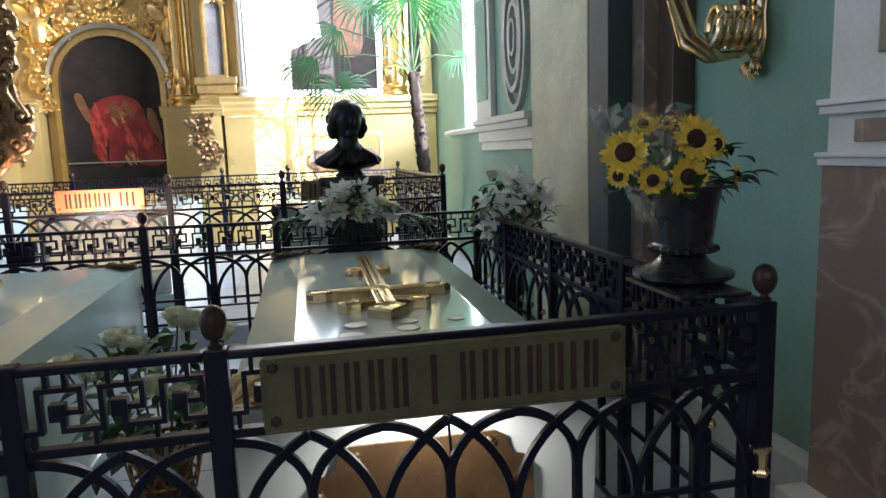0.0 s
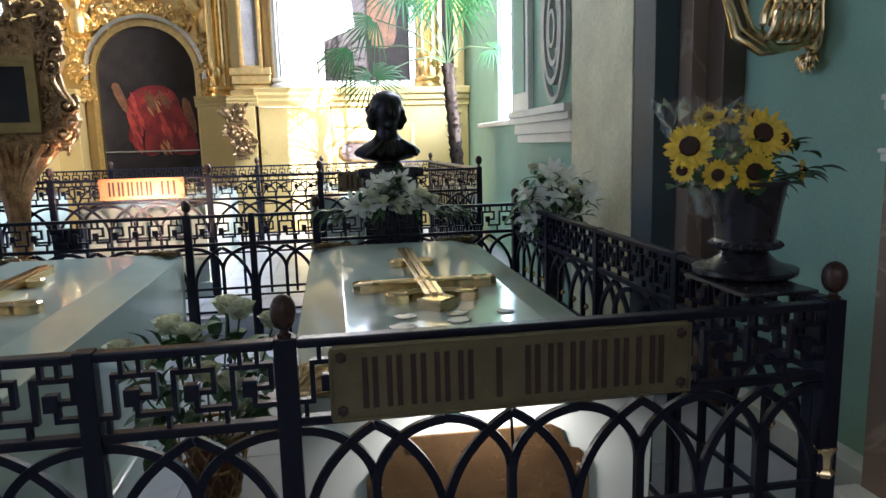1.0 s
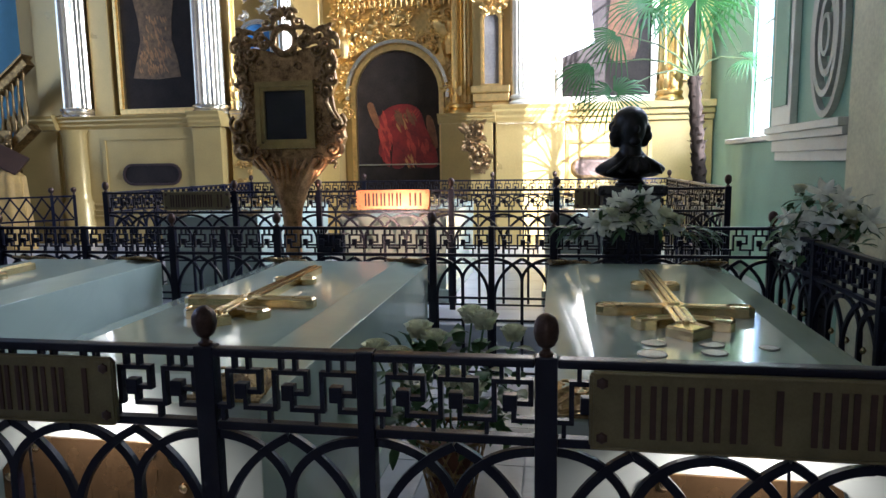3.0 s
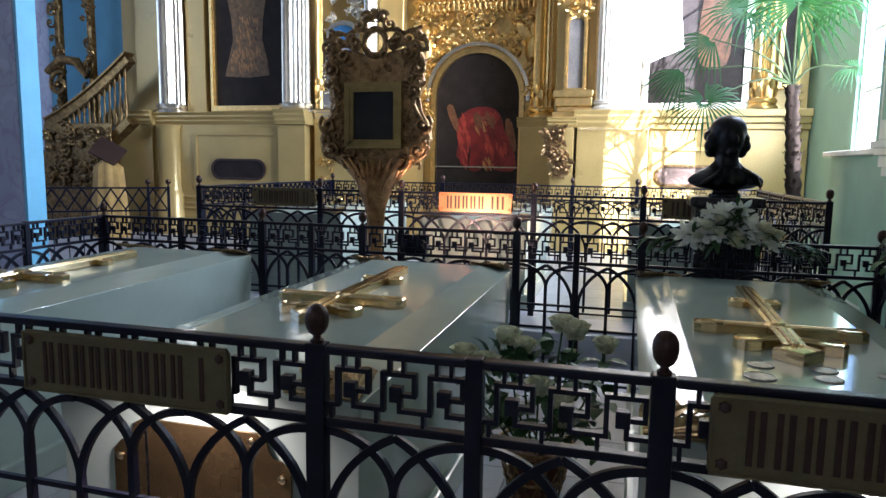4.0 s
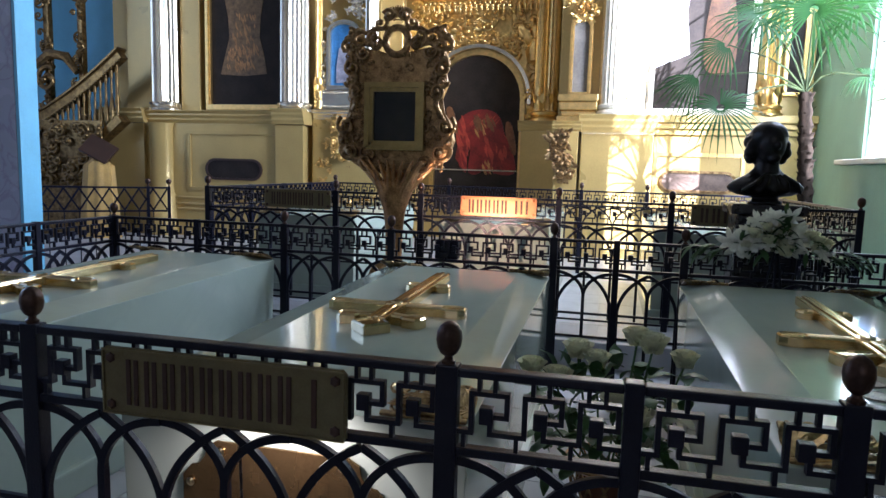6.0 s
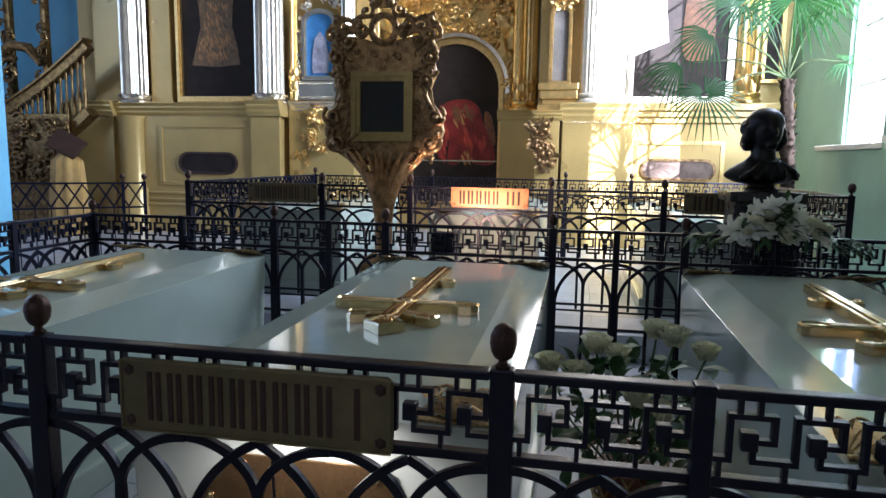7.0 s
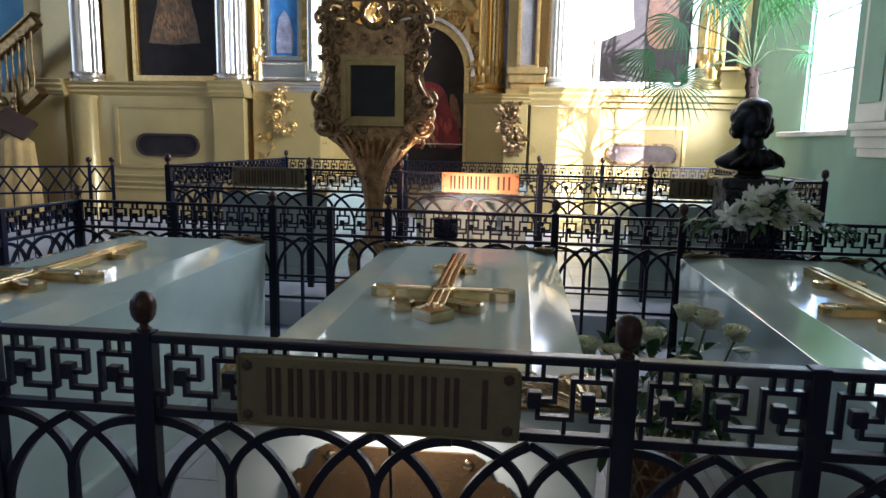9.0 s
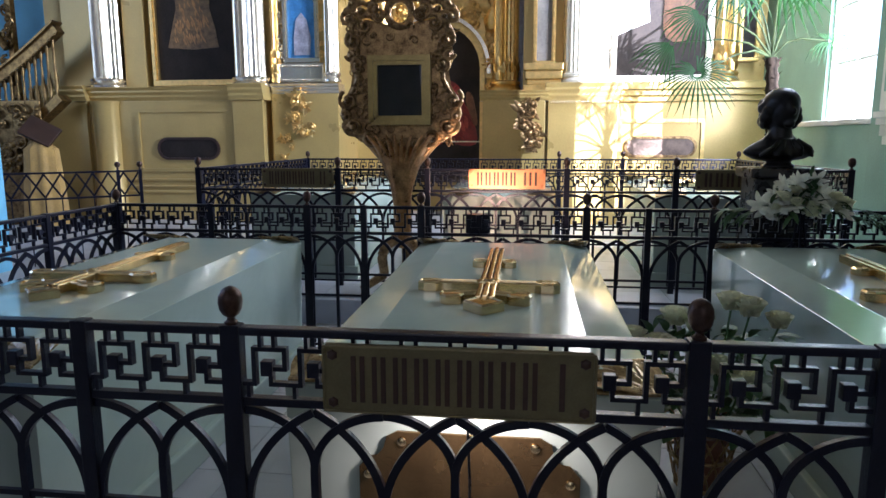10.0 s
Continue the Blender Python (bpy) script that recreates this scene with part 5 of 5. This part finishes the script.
lathe(bm, [(0.10, 0.045), (0.19, 0.06), (0.245, 0.085), (0.264, 0.105), (0.255, 0.125), (0.225, 0.15), (0.175, 0.18), (0.125, 0.205), (0.09, 0.24)], 36, (0, 0.01, 0), (1.0, 0.55), flute=7, depth=0.03)
for k in range(5):
    tube(bm, [(-0.2 + 0.1 * k, -0.10 - 0.03 * math.sin(k), 0.08), (-0.12 + 0.07 * k, -0.12, 0.14), (-0.05 + 0.03 * k, -0.09, 0.20)], 0.016, 6)
lathe(bm, [(0.11, 0.0), (0.11, 0.015), (0.08, 0.03), (0.09, 0.07)], 20)
bust = tagged(fused("bust", bm, 0.009, BLACK), "dark bronze bust of a man standing on a plinth", "bust")
bust.matrix_basis = pose(0.58, 5.30, 1.372, 0, 0, 12)
ped = thing("bust_plinth", "dark stone plinth carrying the bronze bust", "plinth", (0.58, 5.30, 0))
part("shaft", B((-0.20, -0.16, 0.12), (0.20, 0.16, 1.30), 0.012), STONE, ped)
part("cap", B((-0.24, -0.20, 1.3005), (0.24, 0.20, 1.371), 0.015), STONE, ped)
part("foot", B((-0.26, -0.22, 0.0), (0.26, 0.22, 0.12), 0.015), STONE, ped)


# ---- flowers ----
def lily(bm, at, r, way, rnd):
    d = Vector(way).normalized()
    u = d.cross(Vector((0.2, 0.1, 1))).normalized()
    w = d.cross(u)
    c = Vector(at)
    for k in range(6):
        a = k * math.pi / 3 + rnd.uniform(-0.15, 0.15)
        o = u * math.cos(a) + w * math.sin(a)
        side = u * -math.sin(a) + w * math.cos(a)
        leaf(bm, c, c + o * r * rnd.uniform(0.85, 1.1) + d * r * rnd.uniform(0.15, 0.5), r * (0.42 if k % 2 else 0.52), 0.10, 0.3, 5, side=side)
    bmesh.ops.remove_doubles(bm, verts=bm.verts, dist=0.0003)


def rose(bm, at, r, rnd):
    c = Vector(at)
    heart = bm.verts.new(c - Vector((0, 0, 0.5 * r)))
    for ring, (n, rad, h) in enumerate(((3, 0.16, 1.0), (4, 0.36, 1.0), (5, 0.62, 0.92), (6, 0.95, 0.62))):
        for k in range(n):
            a = 2 * math.pi * (k + 0.4 * ring) / n + rnd.uniform(-0.2, 0.2)
            o = Vector((math.cos(a), math.sin(a), 0))
            s = Vector((-math.sin(a), math.cos(a), 0))
            rows = []
            for j in range(4):
                f = j / 3
                p = c + o * r * rad * (0.35 + 0.75 * f ** 0.8) + Vector((0, 0, r * h * (-0.55 + 1.25 * f)))
                w = r * (0.30 + 0.42 * math.sin(math.pi * min(1, 0.25 + 0.6 * f)))
                curl = o * (r * 0.12 * max(0, f - 0.6))
                rows.append([bm.verts.new(p - s * w - o * w * 0.35 + curl), bm.verts.new(p + curl * 1.5), bm.verts.new(p + s * w - o * w * 0.35 + curl)])
            bm.faces.new((heart, rows[0][0], rows[0][1]))
            bm.faces.new((heart, rows[0][1], rows[0][2]))
            for p, q in zip(rows, rows[1:]):
                bm.faces.new((p[0], p[1], q[1], q[0]))
                bm.faces.new((p[1], p[2], q[2], q[1]))


def bouquet(name, label, at, lilies, roses, leaves, seed, spread, group=""):
    """A heap of flowers: spread(rnd) gives a place and the way it faces."""
    rnd = random.Random(seed)
    b = thing(name, label, "flowers", at, group)
    for i in range(lilies):
        p, w = spread(rnd)
        bm = bmesh.new()
        lily(bm, p, rnd.uniform(0.06, 0.095), w, rnd)
        part("lily", bm, PETAL, b, smooth=True)
    for i in range(roses):
        p, w = spread(rnd)
        bm = bmesh.new()
        rose(bm, p, rnd.uniform(0.038, 0.055), rnd)
        part("rose", bm, PETALW, b, smooth=True)
    bm = bmesh.new()
    for i in range(leaves):
        p, w = spread(rnd)
        d = Vector((rnd.uniform(-1, 1), rnd.uniform(-0.8, 0.3), rnd.uniform(-0.7, 0.5)))
        q = Vector(p) * 0.9
        leaf(bm, q, q + d.normalized() * rnd.uniform(0.07, 0.15), rnd.uniform(0.025, 0.05), 0.12, 0.25, 4)
    part("leaves", bm, LEAF, b, smooth=True)
    return b


def heap(rnd):
    """A low triangular spray, highest in the middle."""
    while True:
        x, z = rnd.uniform(-0.43, 0.43), rnd.uniform(0.0, 0.30)
        if z < 0.30 - abs(x) * 1.05 + (0.05 if abs(x) > 0.2 else 0):
            return (x, rnd.uniform(-0.09, 0.06), z), (x * 0.8, -1, 0.35 + z)


wr = bouquet("funeral_spray", "spray of white lilies and roses on a wire stand", (0.555, 4.74, 1.10), 26, 16, 90, 3, heap)
bm = bmesh.new()
for i in range(40):
    r2 = random.Random(i)
    s_ = -1 if i % 2 else 1
    x = s_ * r2.uniform(0.30, 0.52)
    leaf(bm, (x * 0.85, r2.uniform(-0.06, 0.05), r2.uniform(-0.06, 0.03)), (x + s_ * 0.06, r2.uniform(-0.10, 0.05), r2.uniform(-0.13, -0.02)), 0.035, 0.15, 0.3, 4)
part("trailing_leaves", bm, LEAF, wr, smooth=True)
for sx in (-0.12, 0.12, 0):
    part("stand_leg", tube(bmesh.new(), [(0, 0, 0.05), (sx * 0.9, 0.03 if sx else -0.03, -0.6), (sx * 1.3, 0.05 if sx else -0.01, -1.10)], 0.008, 6), IRON, wr)


def clump(rnd):
    while True:
        v = Vector((rnd.uniform(-1, 1), rnd.uniform(-1, 1), rnd.uniform(-1, 1)))
        if 0.35 < v.length < 1:
            return (v.x * 0.31, v.y * 0.20, v.z * 0.26), (v.x - 0.5, v.y - 0.9, v.z * 0.7 + 0.2)


lw = bouquet("lily_bouquet", "bouquet of white lilies and pale roses in tall vase", (1.56, 4.35, 1.15), 24, 16, 190, 8, clump)
part("vase", lathe(bmesh.new(), [(0.10, -1.15), (0.11, -1.11), (0.06, -1.05), (0.05, -0.7), (0.09, -0.35), (0.11, -0.22), (0.10, -0.20)], 16), STONE, lw, smooth=True)
bm = bmesh.new()
for i in range(18):
    a = i * 2.4
    tube(bm, [(0.02 * math.cos(a), 0.02 * math.sin(a), -0.22), (0.08 * math.cos(a), 0.07 * math.sin(a), -0.08), (0.17 * math.cos(a), 0.12 * math.sin(a), 0.08)], 0.004, 4)
part("stems", bm, LEAF, lw)

# roses in a gilt basket between two tombs
rb = thing("rose_basket", "cream roses on long stems in a gilded basket on the floor", "flowers", (-0.42, 3.12, 0))
bm = bmesh.new()
for k in range(14):
    a0 = 2 * math.pi * k / 14
    for sg in (1, -1):
        pts = [((0.10 + 0.07 * f) * math.cos(a0 + sg * f * 0.9), (0.10 + 0.07 * f) * math.sin(a0 + sg * f * 0.9), 0.02 + 0.30 * f) for f in [i / 6 for i in range(7)]]
        tube(bm, pts, 0.006, 5)
for r, z in ((0.10, 0.02), (0.135, 0.17), (0.172, 0.32)):
    tube(bm, [(r * math.cos(2 * math.pi * i / 20), r * math.sin(2 * math.pi * i / 20), z) for i in range(21)], 0.010, 6)
fused("basket", bm, 0.004, OLDGOLD, rb)
part("pot", lathe(bmesh.new(), [(0.085, 0.0), (0.12, 0.25), (0.125, 0.28), (0.11, 0.28)], 16), mat("brown_pot", (0.20, 0.08, 0.04), 0.5), rb, smooth=True)
rnd = random.Random(17)
heads = [(-0.33, -0.05, 0.72), (-0.14, 0.0, 0.80), (-0.06, -0.06, 0.78), (0.10, 0.02, 0.87), (0.16, -0.04, 0.86), (0.29, -0.02, 0.80), (0.02, -0.12, 0.62), (0.12, -0.14, 0.58), (-0.22, -0.10, 0.70), (0.14, -0.10, 0.48)]
for hx, hy, hz in heads:
    bm = bmesh.new()
    rose(bm, (hx, hy, hz), rnd.uniform(0.056, 0.066), rnd)
    part("rose", bm, PETALW, rb, smooth=True)
    part("stem", tube(bmesh.new(), [(hx * 0.2, hy * 0.3, 0.28), (hx * 0.7, hy * 0.7, hz * 0.65), (hx, hy, hz - 0.03)], 0.005, 5), LEAF, rb)
bm = bmesh.new()
for i in range(170):
    a, z = rnd.uniform(0, 6.28), rnd.uniform(0.28, 0.76)
    q = 0.10 + 0.16 * rnd.random()
    p = Vector((q * 1.3 * math.cos(a), q * math.sin(a) * 0.7, z))
    leaf(bm, p, p + Vector((rnd.uniform(-1, 1), rnd.uniform(-1, 0.4), rnd.uniform(-0.5, 0.8))).normalized() * rnd.uniform(0.08, 0.14), rnd.uniform(0.05, 0.075), 0.12, 0.25, 4)
part("leaves", bm, LEAF, rb, smooth=True)

# sunflower vase on a board over the fence corner
bd = thing("corner_board", "dark board lying on the corner of the fence", "board", (1.40, 1.97, RAIL))
part("board", B((-0.17, -0.18, 0.001), (0.05, 0.14, 0.013), 0.004), STONE, bd)
VX, VY, VZ = 1.375, 2.02, RAIL + 0.0145
vs = thing("stone_vase", "dark grey stone vase on a saucer foot", "vase", (VX, VY, VZ))
part("foot", lathe(bmesh.new(), [(0.130, 0.0), (0.148, 0.012), (0.150, 0.026), (0.125, 0.032), (0.095, 0.045), (0.075, 0.062), (0.066, 0.075)], 32), STONE, vs, smooth=True)
part("body", lathe(bmesh.new(), [(0.064, 0.0752), (0.074, 0.082), (0.092, 0.092), (0.096, 0.10), (0.086, 0.112), (0.098, 0.20), (0.110, 0.27), (0.116, 0.275), (0.116, 0.285), (0.100, 0.285)], 32, flute=8, depth=0.05), STONE, vs, smooth=True)
part("beading", lathe(bmesh.new(), [(0.097, 0.086), (0.106, 0.093), (0.106, 0.10), (0.097, 0.106)], 48, flute=24, depth=0.10), STONE, vs, smooth=True)


def sunflower(bm_p, bm_d, c, r, way, rnd):
    d = Vector(way).normalized()
    u = d.cross(Vector((0.1, 0.2, 1))).normalized()
    w = d.cross(u)
    c = Vector(c)
    for ring in range(2):
        n = 15
        for k in range(n):
            a = 2 * math.pi * (k + 0.5 * ring) / n + rnd.uniform(-0.08, 0.08)
            o = u * math.cos(a) + w * math.sin(a)
            s = u * -math.sin(a) + w * math.cos(a)
            leaf(bm_p, c + o * r * 0.34 - d * 0.003 * ring, c + o * r * rnd.uniform(0.85, 1.08) + d * r * rnd.uniform(-0.1, 0.25), r * 0.26, 0.06, 0.3, 4, side=s)
    q = d.to_track_quat("Z", "Y").to_matrix().to_4x4()
    m = Matrix.Translation(c) @ q
    tmp = bmesh.new()
    lathe(tmp, [(r * 0.40, -0.004), (r * 0.41, 0.004), (r * 0.34, 0.012), (r * 0.2, 0.014), (0.002, 0.011)], 18, flute=9, depth=0.04)
    bmesh.ops.transform(tmp, matrix=m, verts=tmp.verts)
    me = bpy.data.meshes.new("tmp")
    tmp.to_mesh(me)
    tmp.free()
    bm_d.from_mesh(me)
    bpy.data.meshes.remove(me)


sf = thing("sunflower_bunch", "bunch of yellow sunflowers with clear wrap in the stone vase", "flowers", (VX, VY, VZ + 0.28))
rnd = random.Random(33)
spec = [(-0.205, -0.05, 0.111, 0.080, (-0.6, -1, 0.25)), (0.0, -0.08, 0.143, 0.078, (-0.1, -1, 0.25)), (-0.035, -0.10, 0.036, 0.068, (-0.1, -1, 0.0)), (-0.140, -0.09, 0.030, 0.050, (-0.3, -1, -0.1)), (0.088, -0.04, 0.125, 0.056, (0.4, -1, 0.2)), (-0.135, -0.02, 0.190, 0.044, (-0.3, -1, 0.7)), (-0.055, 0.0, 0.195, 0.040, (-0.2, -0.7, 0.8)), (0.170, -0.02, 0.025, 0.050, (0.9, -0.5, -0.1)), (0.045, 0.02, 0.190, 0.05, (0.2, -0.6, 0.7)), (-0.225, -0.05, 0.045, 0.045, (-0.9, -0.6, -0.2))]
for x, y, z, r, way in [(a - 0.012, b, c, 0.9 * d, e) for a, b, c, d, e in spec]:
    a, b = bmesh.new(), bmesh.new()
    sunflower(a, b, (x, y, z), r, way, rnd)
    pet = part("petals", a, PETALY, sf, smooth=True)
    part("disc", b, DISC, pet, "dark brown seed disc", smooth=True)
    part("stem", tube(bmesh.new(), [(x * 0.2, y * 0.2 + 0.02, -0.10), (x * 0.6, y * 0.4 + 0.03, z * 0.4), (x, y + 0.015, z - 0.005)], 0.005, 5), LEAF, sf)
bm = bmesh.new()
for i in range(70):
    a = rnd.uniform(0, 6.28)
    q = rnd.uniform(0.03, 0.17)
    p = Vector((q * math.cos(a) * 1.2, q * math.sin(a) * 0.7, rnd.uniform(-0.02, 0.13)))
    leaf(bm, p, p + Vector((math.cos(a), rnd.uniform(-1, 0.2), rnd.uniform(-0.8, 0.3))).normalized() * rnd.uniform(0.05, 0.085), rnd.uniform(0.04, 0.065), 0.12, 0.25, 4)
part("leaves", bm, LEAF, sf, smooth=True)
bm = bmesh.new()
grid = []
for i in range(15):
    row = []
    for j in range(13):
        a = radians(150 + 120 * i / 14)
        f = j / 12
        rr = 0.07 + 0.16 * f + 0.018 * math.sin(i * 2.3 + j * 1.1)
        row.append(bm.verts.new((rr * math.cos(a) - 0.05, rr * 0.6 * math.sin(a) + 0.03 + 0.014 * math.sin(i * 1.7 - j * 2.2), -0.10 + 0.34 * f + 0.012 * math.sin(3 * i + j))))
    grid.append(row)
for i in range(14):
    for j in range(12):
        bm.faces.new((grid[i][j], grid[i + 1][j], grid[i + 1][j + 1], grid[i][j + 1]))
part("clear_wrap", bm, FILM, sf, "crumpled clear plastic wrap")

# ---- brass wall lamp ----
sc = thing("wall_sconce", "brass wall sconce with curved arms on the green wall", "wall lamp", (2.356, 3.02, 1.84))
bm = bmesh.new()
for k in range(7):
    a = radians(-60 + 20 * k)
    leaf(bm, (-0.02, 0, 0.06), (-0.05, 0.09 * math.sin(a), 0.06 - 0.10 * math.cos(a)), 0.04, 0.2, 0.3, 5, side=(0, 1, 0.1))
ball(bm, (-0.03, 0, 0.03), (0.03, 0.035, 0.05), 2)
part("drop_leaf", bm, BRASS, sc, smooth=True)
part("back_plate", lathe(bmesh.new(), [(0.02, 0.05), (0.05, 0.08), (0.06, 0.16), (0.05, 0.26), (0.06, 0.34), (0.02, 0.40)], 12, (-0.02, 0, 0), (0.5, 1)), BRASS, sc, smooth=True)
for k in range(5):
    x = -0.09 - 0.045 * k
    part("shell_rib", tube(bmesh.new(), [(x + 0.015 * math.cos(a), -0.02 + 0.05 * math.sin(a) - 0.02, 0.20 + 0.085 * math.cos(a)) for a in [2 * math.pi * i / 14 for i in range(15)]], 0.017, 7), BRASS, sc, smooth=True)
for dy, reach, w in ((0.0, 0.46, 0.016), (-0.035, 0.42, 0.014), (0.22, 0.32, 0.016)):
    pts = [(-0.02, dy * 0.2, 0.12), (-0.12, dy * 0.4, 0.085), (-reach * 0.55, dy * 0.7, 0.08), (-reach * 0.85, dy, 0.16), (-reach * 1.05, dy, 0.36), (-reach * 1.25, dy, 0.58), (-reach * 1.5, dy, 0.70)]
    part("arm", tube(bmesh.new(), pts, [w * 1.2, w * 1.3, w * 1.3, w, w, w, w * 0.8], 8), BRASS, sc, smooth=True)
part("candle_tube", tube(bmesh.new(), [(-0.08, 0.02, 0.30), (-0.14, 0.02, 0.50), (-0.16, 0.02, 0.62)], 0.018, 8), WOOD, sc)

# ---- palm ----
STALK = mat("palm_stalk", (0.03, 0.045, 0.014), 0.6, 0, 0.3, 10, 60, 0.2, 0.2)
pm = thing("palm", "tall fan palm with a rough trunk by the window", "palm tree", (1.79, 8.95, STEP))
pm.scale = (1.08, 1.08, 1.06)
bm = bmesh.new()
tr = [(0.0, 0, 0.30), (0.02, 0, 0.6), (-0.02, 0.0, 1.2), (-0.06, 0, 1.7), (-0.10, 0, 2.2)]
prev = []
for i in range(29):
    f = i / 28
    k = min(3, int(f * 4))
    g = f * 4 - k
    p = [a * (1 - g) + b * g for a, b in zip(tr[k], tr[k + 1])]
    prev.append((p, 0.088 - 0.026 * f + (0.012 if i % 2 else -0.006)))
tube(bm, [p for p, r in prev], [r for p, r in prev], 12)
rnd = random.Random(5)
for i in range(150):
    f = rnd.uniform(0, 1)
    p, r = prev[int(f * 28)]
    a = rnd.uniform(0, 6.28)
    leaf(bm, (p[0] + r * 0.9 * math.cos(a), p[1] + r * 0.9 * math.sin(a), p[2]), (p[0] + (r + 0.035) * math.cos(a), p[1] + (r + 0.035) * math.sin(a), p[2] + 0.07), 0.04, 0.1, 0.2, 3)
part("trunk", bm, BARK, pm, smooth=True)
part("pot", lathe(bmesh.new(), [(0.20, 0.0), (0.26, 0.28), (0.28, 0.33), (0.25, 0.33)], 20), STONE, pm, smooth=True)
hub0 = Vector((-0.10, 0, 2.2))


def fan(hub, aim, face, radius, seed, spread=300):
    """A fan leaf: hub in the palm's own metres, aim along its middle finger, face its normal."""
    r2 = random.Random(seed)
    h = Vector(hub)
    a = Vector(aim).normalized()
    nrm = Vector(face)
    nrm = (nrm - a * nrm.dot(a)).normalized()
    s = nrm.cross(a)
    bm = bmesh.new()
    n = 6 + int(26 * spread / 300)
    for i in range(n):
        t = radians(-spread / 2 + spread * i / (n - 1))
        d = a * math.cos(t) + s * math.sin(t)
        sd = a * -math.sin(t) + s * math.cos(t)
        L = radius * (1.0 - 0.22 * abs(t) / math.pi) * r2.uniform(0.9, 1.06)
        w = radius * 0.030
        rows = []
        for j in range(6):
            f = j / 5
            droop = -0.34 * radius * f ** 3 * r2.uniform(0.6, 1.4)
            c = h + d * (0.04 + L * f) + nrm * (0.05 * radius * math.sin(f * 3)) + Vector((0, 0, droop))
            ww = w * (0.35 + 1.0 * f) if f < 0.55 else w * 0.9 * (1.02 - f) / 0.47
            rows.append((bm.verts.new(c - sd * ww), bm.verts.new(c + nrm * ww * 0.35), bm.verts.new(c + sd * ww)))
        for p, q in zip(rows, rows[1:]):
            bm.faces.new((p[0], p[1], q[1], q[0]))
            bm.faces.new((p[1], p[2], q[2], q[1]))
    blade = part("fan_leaf", bm, PALM, pm, smooth=True)
    mid = (hub0 + h) / 2 + Vector((0, 0, 0.12))
    part("leaf_stalk", tube(bmesh.new(), [hub0, (hub0 * 0.75 + h * 0.25) + Vector((0, 0, 0.12)), mid, h], [0.014, 0.011, 0.009, 0.007], 6), STALK, pm)


for hub, aim, face, r, sp_ in (
        ((-0.15, -0.25, 3.02), (0.1, -0.5, 0.6), (0.1, -0.8, 0.7), 0.66, 320),
        ((-0.62, -0.10, 2.98), (-0.8, -0.3, -0.15), (-0.1, -0.7, 0.7), 0.55, 240),
        ((0.26, -0.12, 3.05), (0.7, -0.4, 0.2), (0.2, -0.7, 0.7), 0.52, 280),
        ((-0.95, -0.30, 2.66), (-0.75, -0.2, -0.5), (0.3, -0.5, 0.6), 0.46, 130),
        ((-1.22, -0.20, 2.36), (-0.7, -0.2, -0.7), (0.4, -0.5, 0.6), 0.46, 90),
        ((-1.02, -0.55, 1.98), (0.15, -0.5, -0.65), (-0.1, -0.9, 0.5), 0.46, 330),
        ((0.44, -0.1, 2.36), (0.8, -0.3, -0.1), (0.1, -0.6, 0.8), 0.34, 260),
        ((-0.30, 0.40, 3.20), (-0.3, 0.7, 0.5), (0.0, -0.6, 0.8), 0.75, 300),
        ((0.10, 0.1, 3.45), (0.1, 0.1, 1), (0.1, -1, 0.1), 0.70, 240)):
    fan(hub, aim, face, r, int(abs(hub[0]) * 1000) + 7, sp_)

# ---- small black floodlight on the fence ----
fl = thing("floodlight", "small black floodlight fixed to the fence rail", "lamp", (-1.57, 4.905, 0.97))
part("housing", B((-0.085, -0.03, -0.06), (0.085, 0.05, 0.075), 0.012), IRON, fl)
part("visor", B((-0.09, 0.0505, 0.06), (0.09, 0.12, 0.07), 0.003), IRON, fl)
part("bracket", B((-0.1, -0.045, -0.08), (0.1, -0.0305, -0.06), 0.003), IRON, fl)
lamp = new("floodlight_light", bpy.data.lights.new("floodlight_light", "SPOT"))
lamp.data.energy, lamp.data.color, lamp.data.spot_size, lamp.data.shadow_soft_size = 13, (1.0, 0.62, 0.36), radians(70), 0.04
lamp.matrix_world = look((-1.57, 5.04, 0.98), (-1.45, 6.1, 1.25))

# ---- floor slabs ----
def tiles(parent, x0, x1, y0, y1, z, size, skip):
    bm = B((-size / 2 + 0.003, -size / 2 + 0.003, -0.012), (size / 2 - 0.003, size / 2 - 0.003, 0.0), 0.002)
    first = part("floor_tile", bm, FLOOR, parent)
    first.matrix_basis = pose(x0 + size / 2, y0 + size / 2, z)
    for i in range(int((x1 - x0) / size)):
        for j in range(int((y1 - y0) / size)):
            x, y = x0 + (i + 0.5) * size, y0 + (j + 0.5) * size
            if (i or j) and not skip(x, y):
                share(first, parent, pose(x, y, z, 0, 0, 90 * ((i * 7 + j * 3) % 4)))


floor_ob, platform_ob = bpy.data.objects["floor"], bpy.data.objects["platform"]
inside = lambda x, y: any(abs(x - c) < 0.32 for c in (-3.42, -1.41, 0.54)) and 2.3 < y < 4.4
tiles(floor_ob, -4.6, 2.0, 1.0, 5.5, 0.0, 0.5, inside)
tiles(platform_ob, -5.0, 1.8, 5.7, 9.6, STEP + 0.011, 0.5, lambda x, y: any(abs(x - c) < 0.28 for c in (-3.4, -1.5, 0.46)) and 6.7 < y < 8.3)
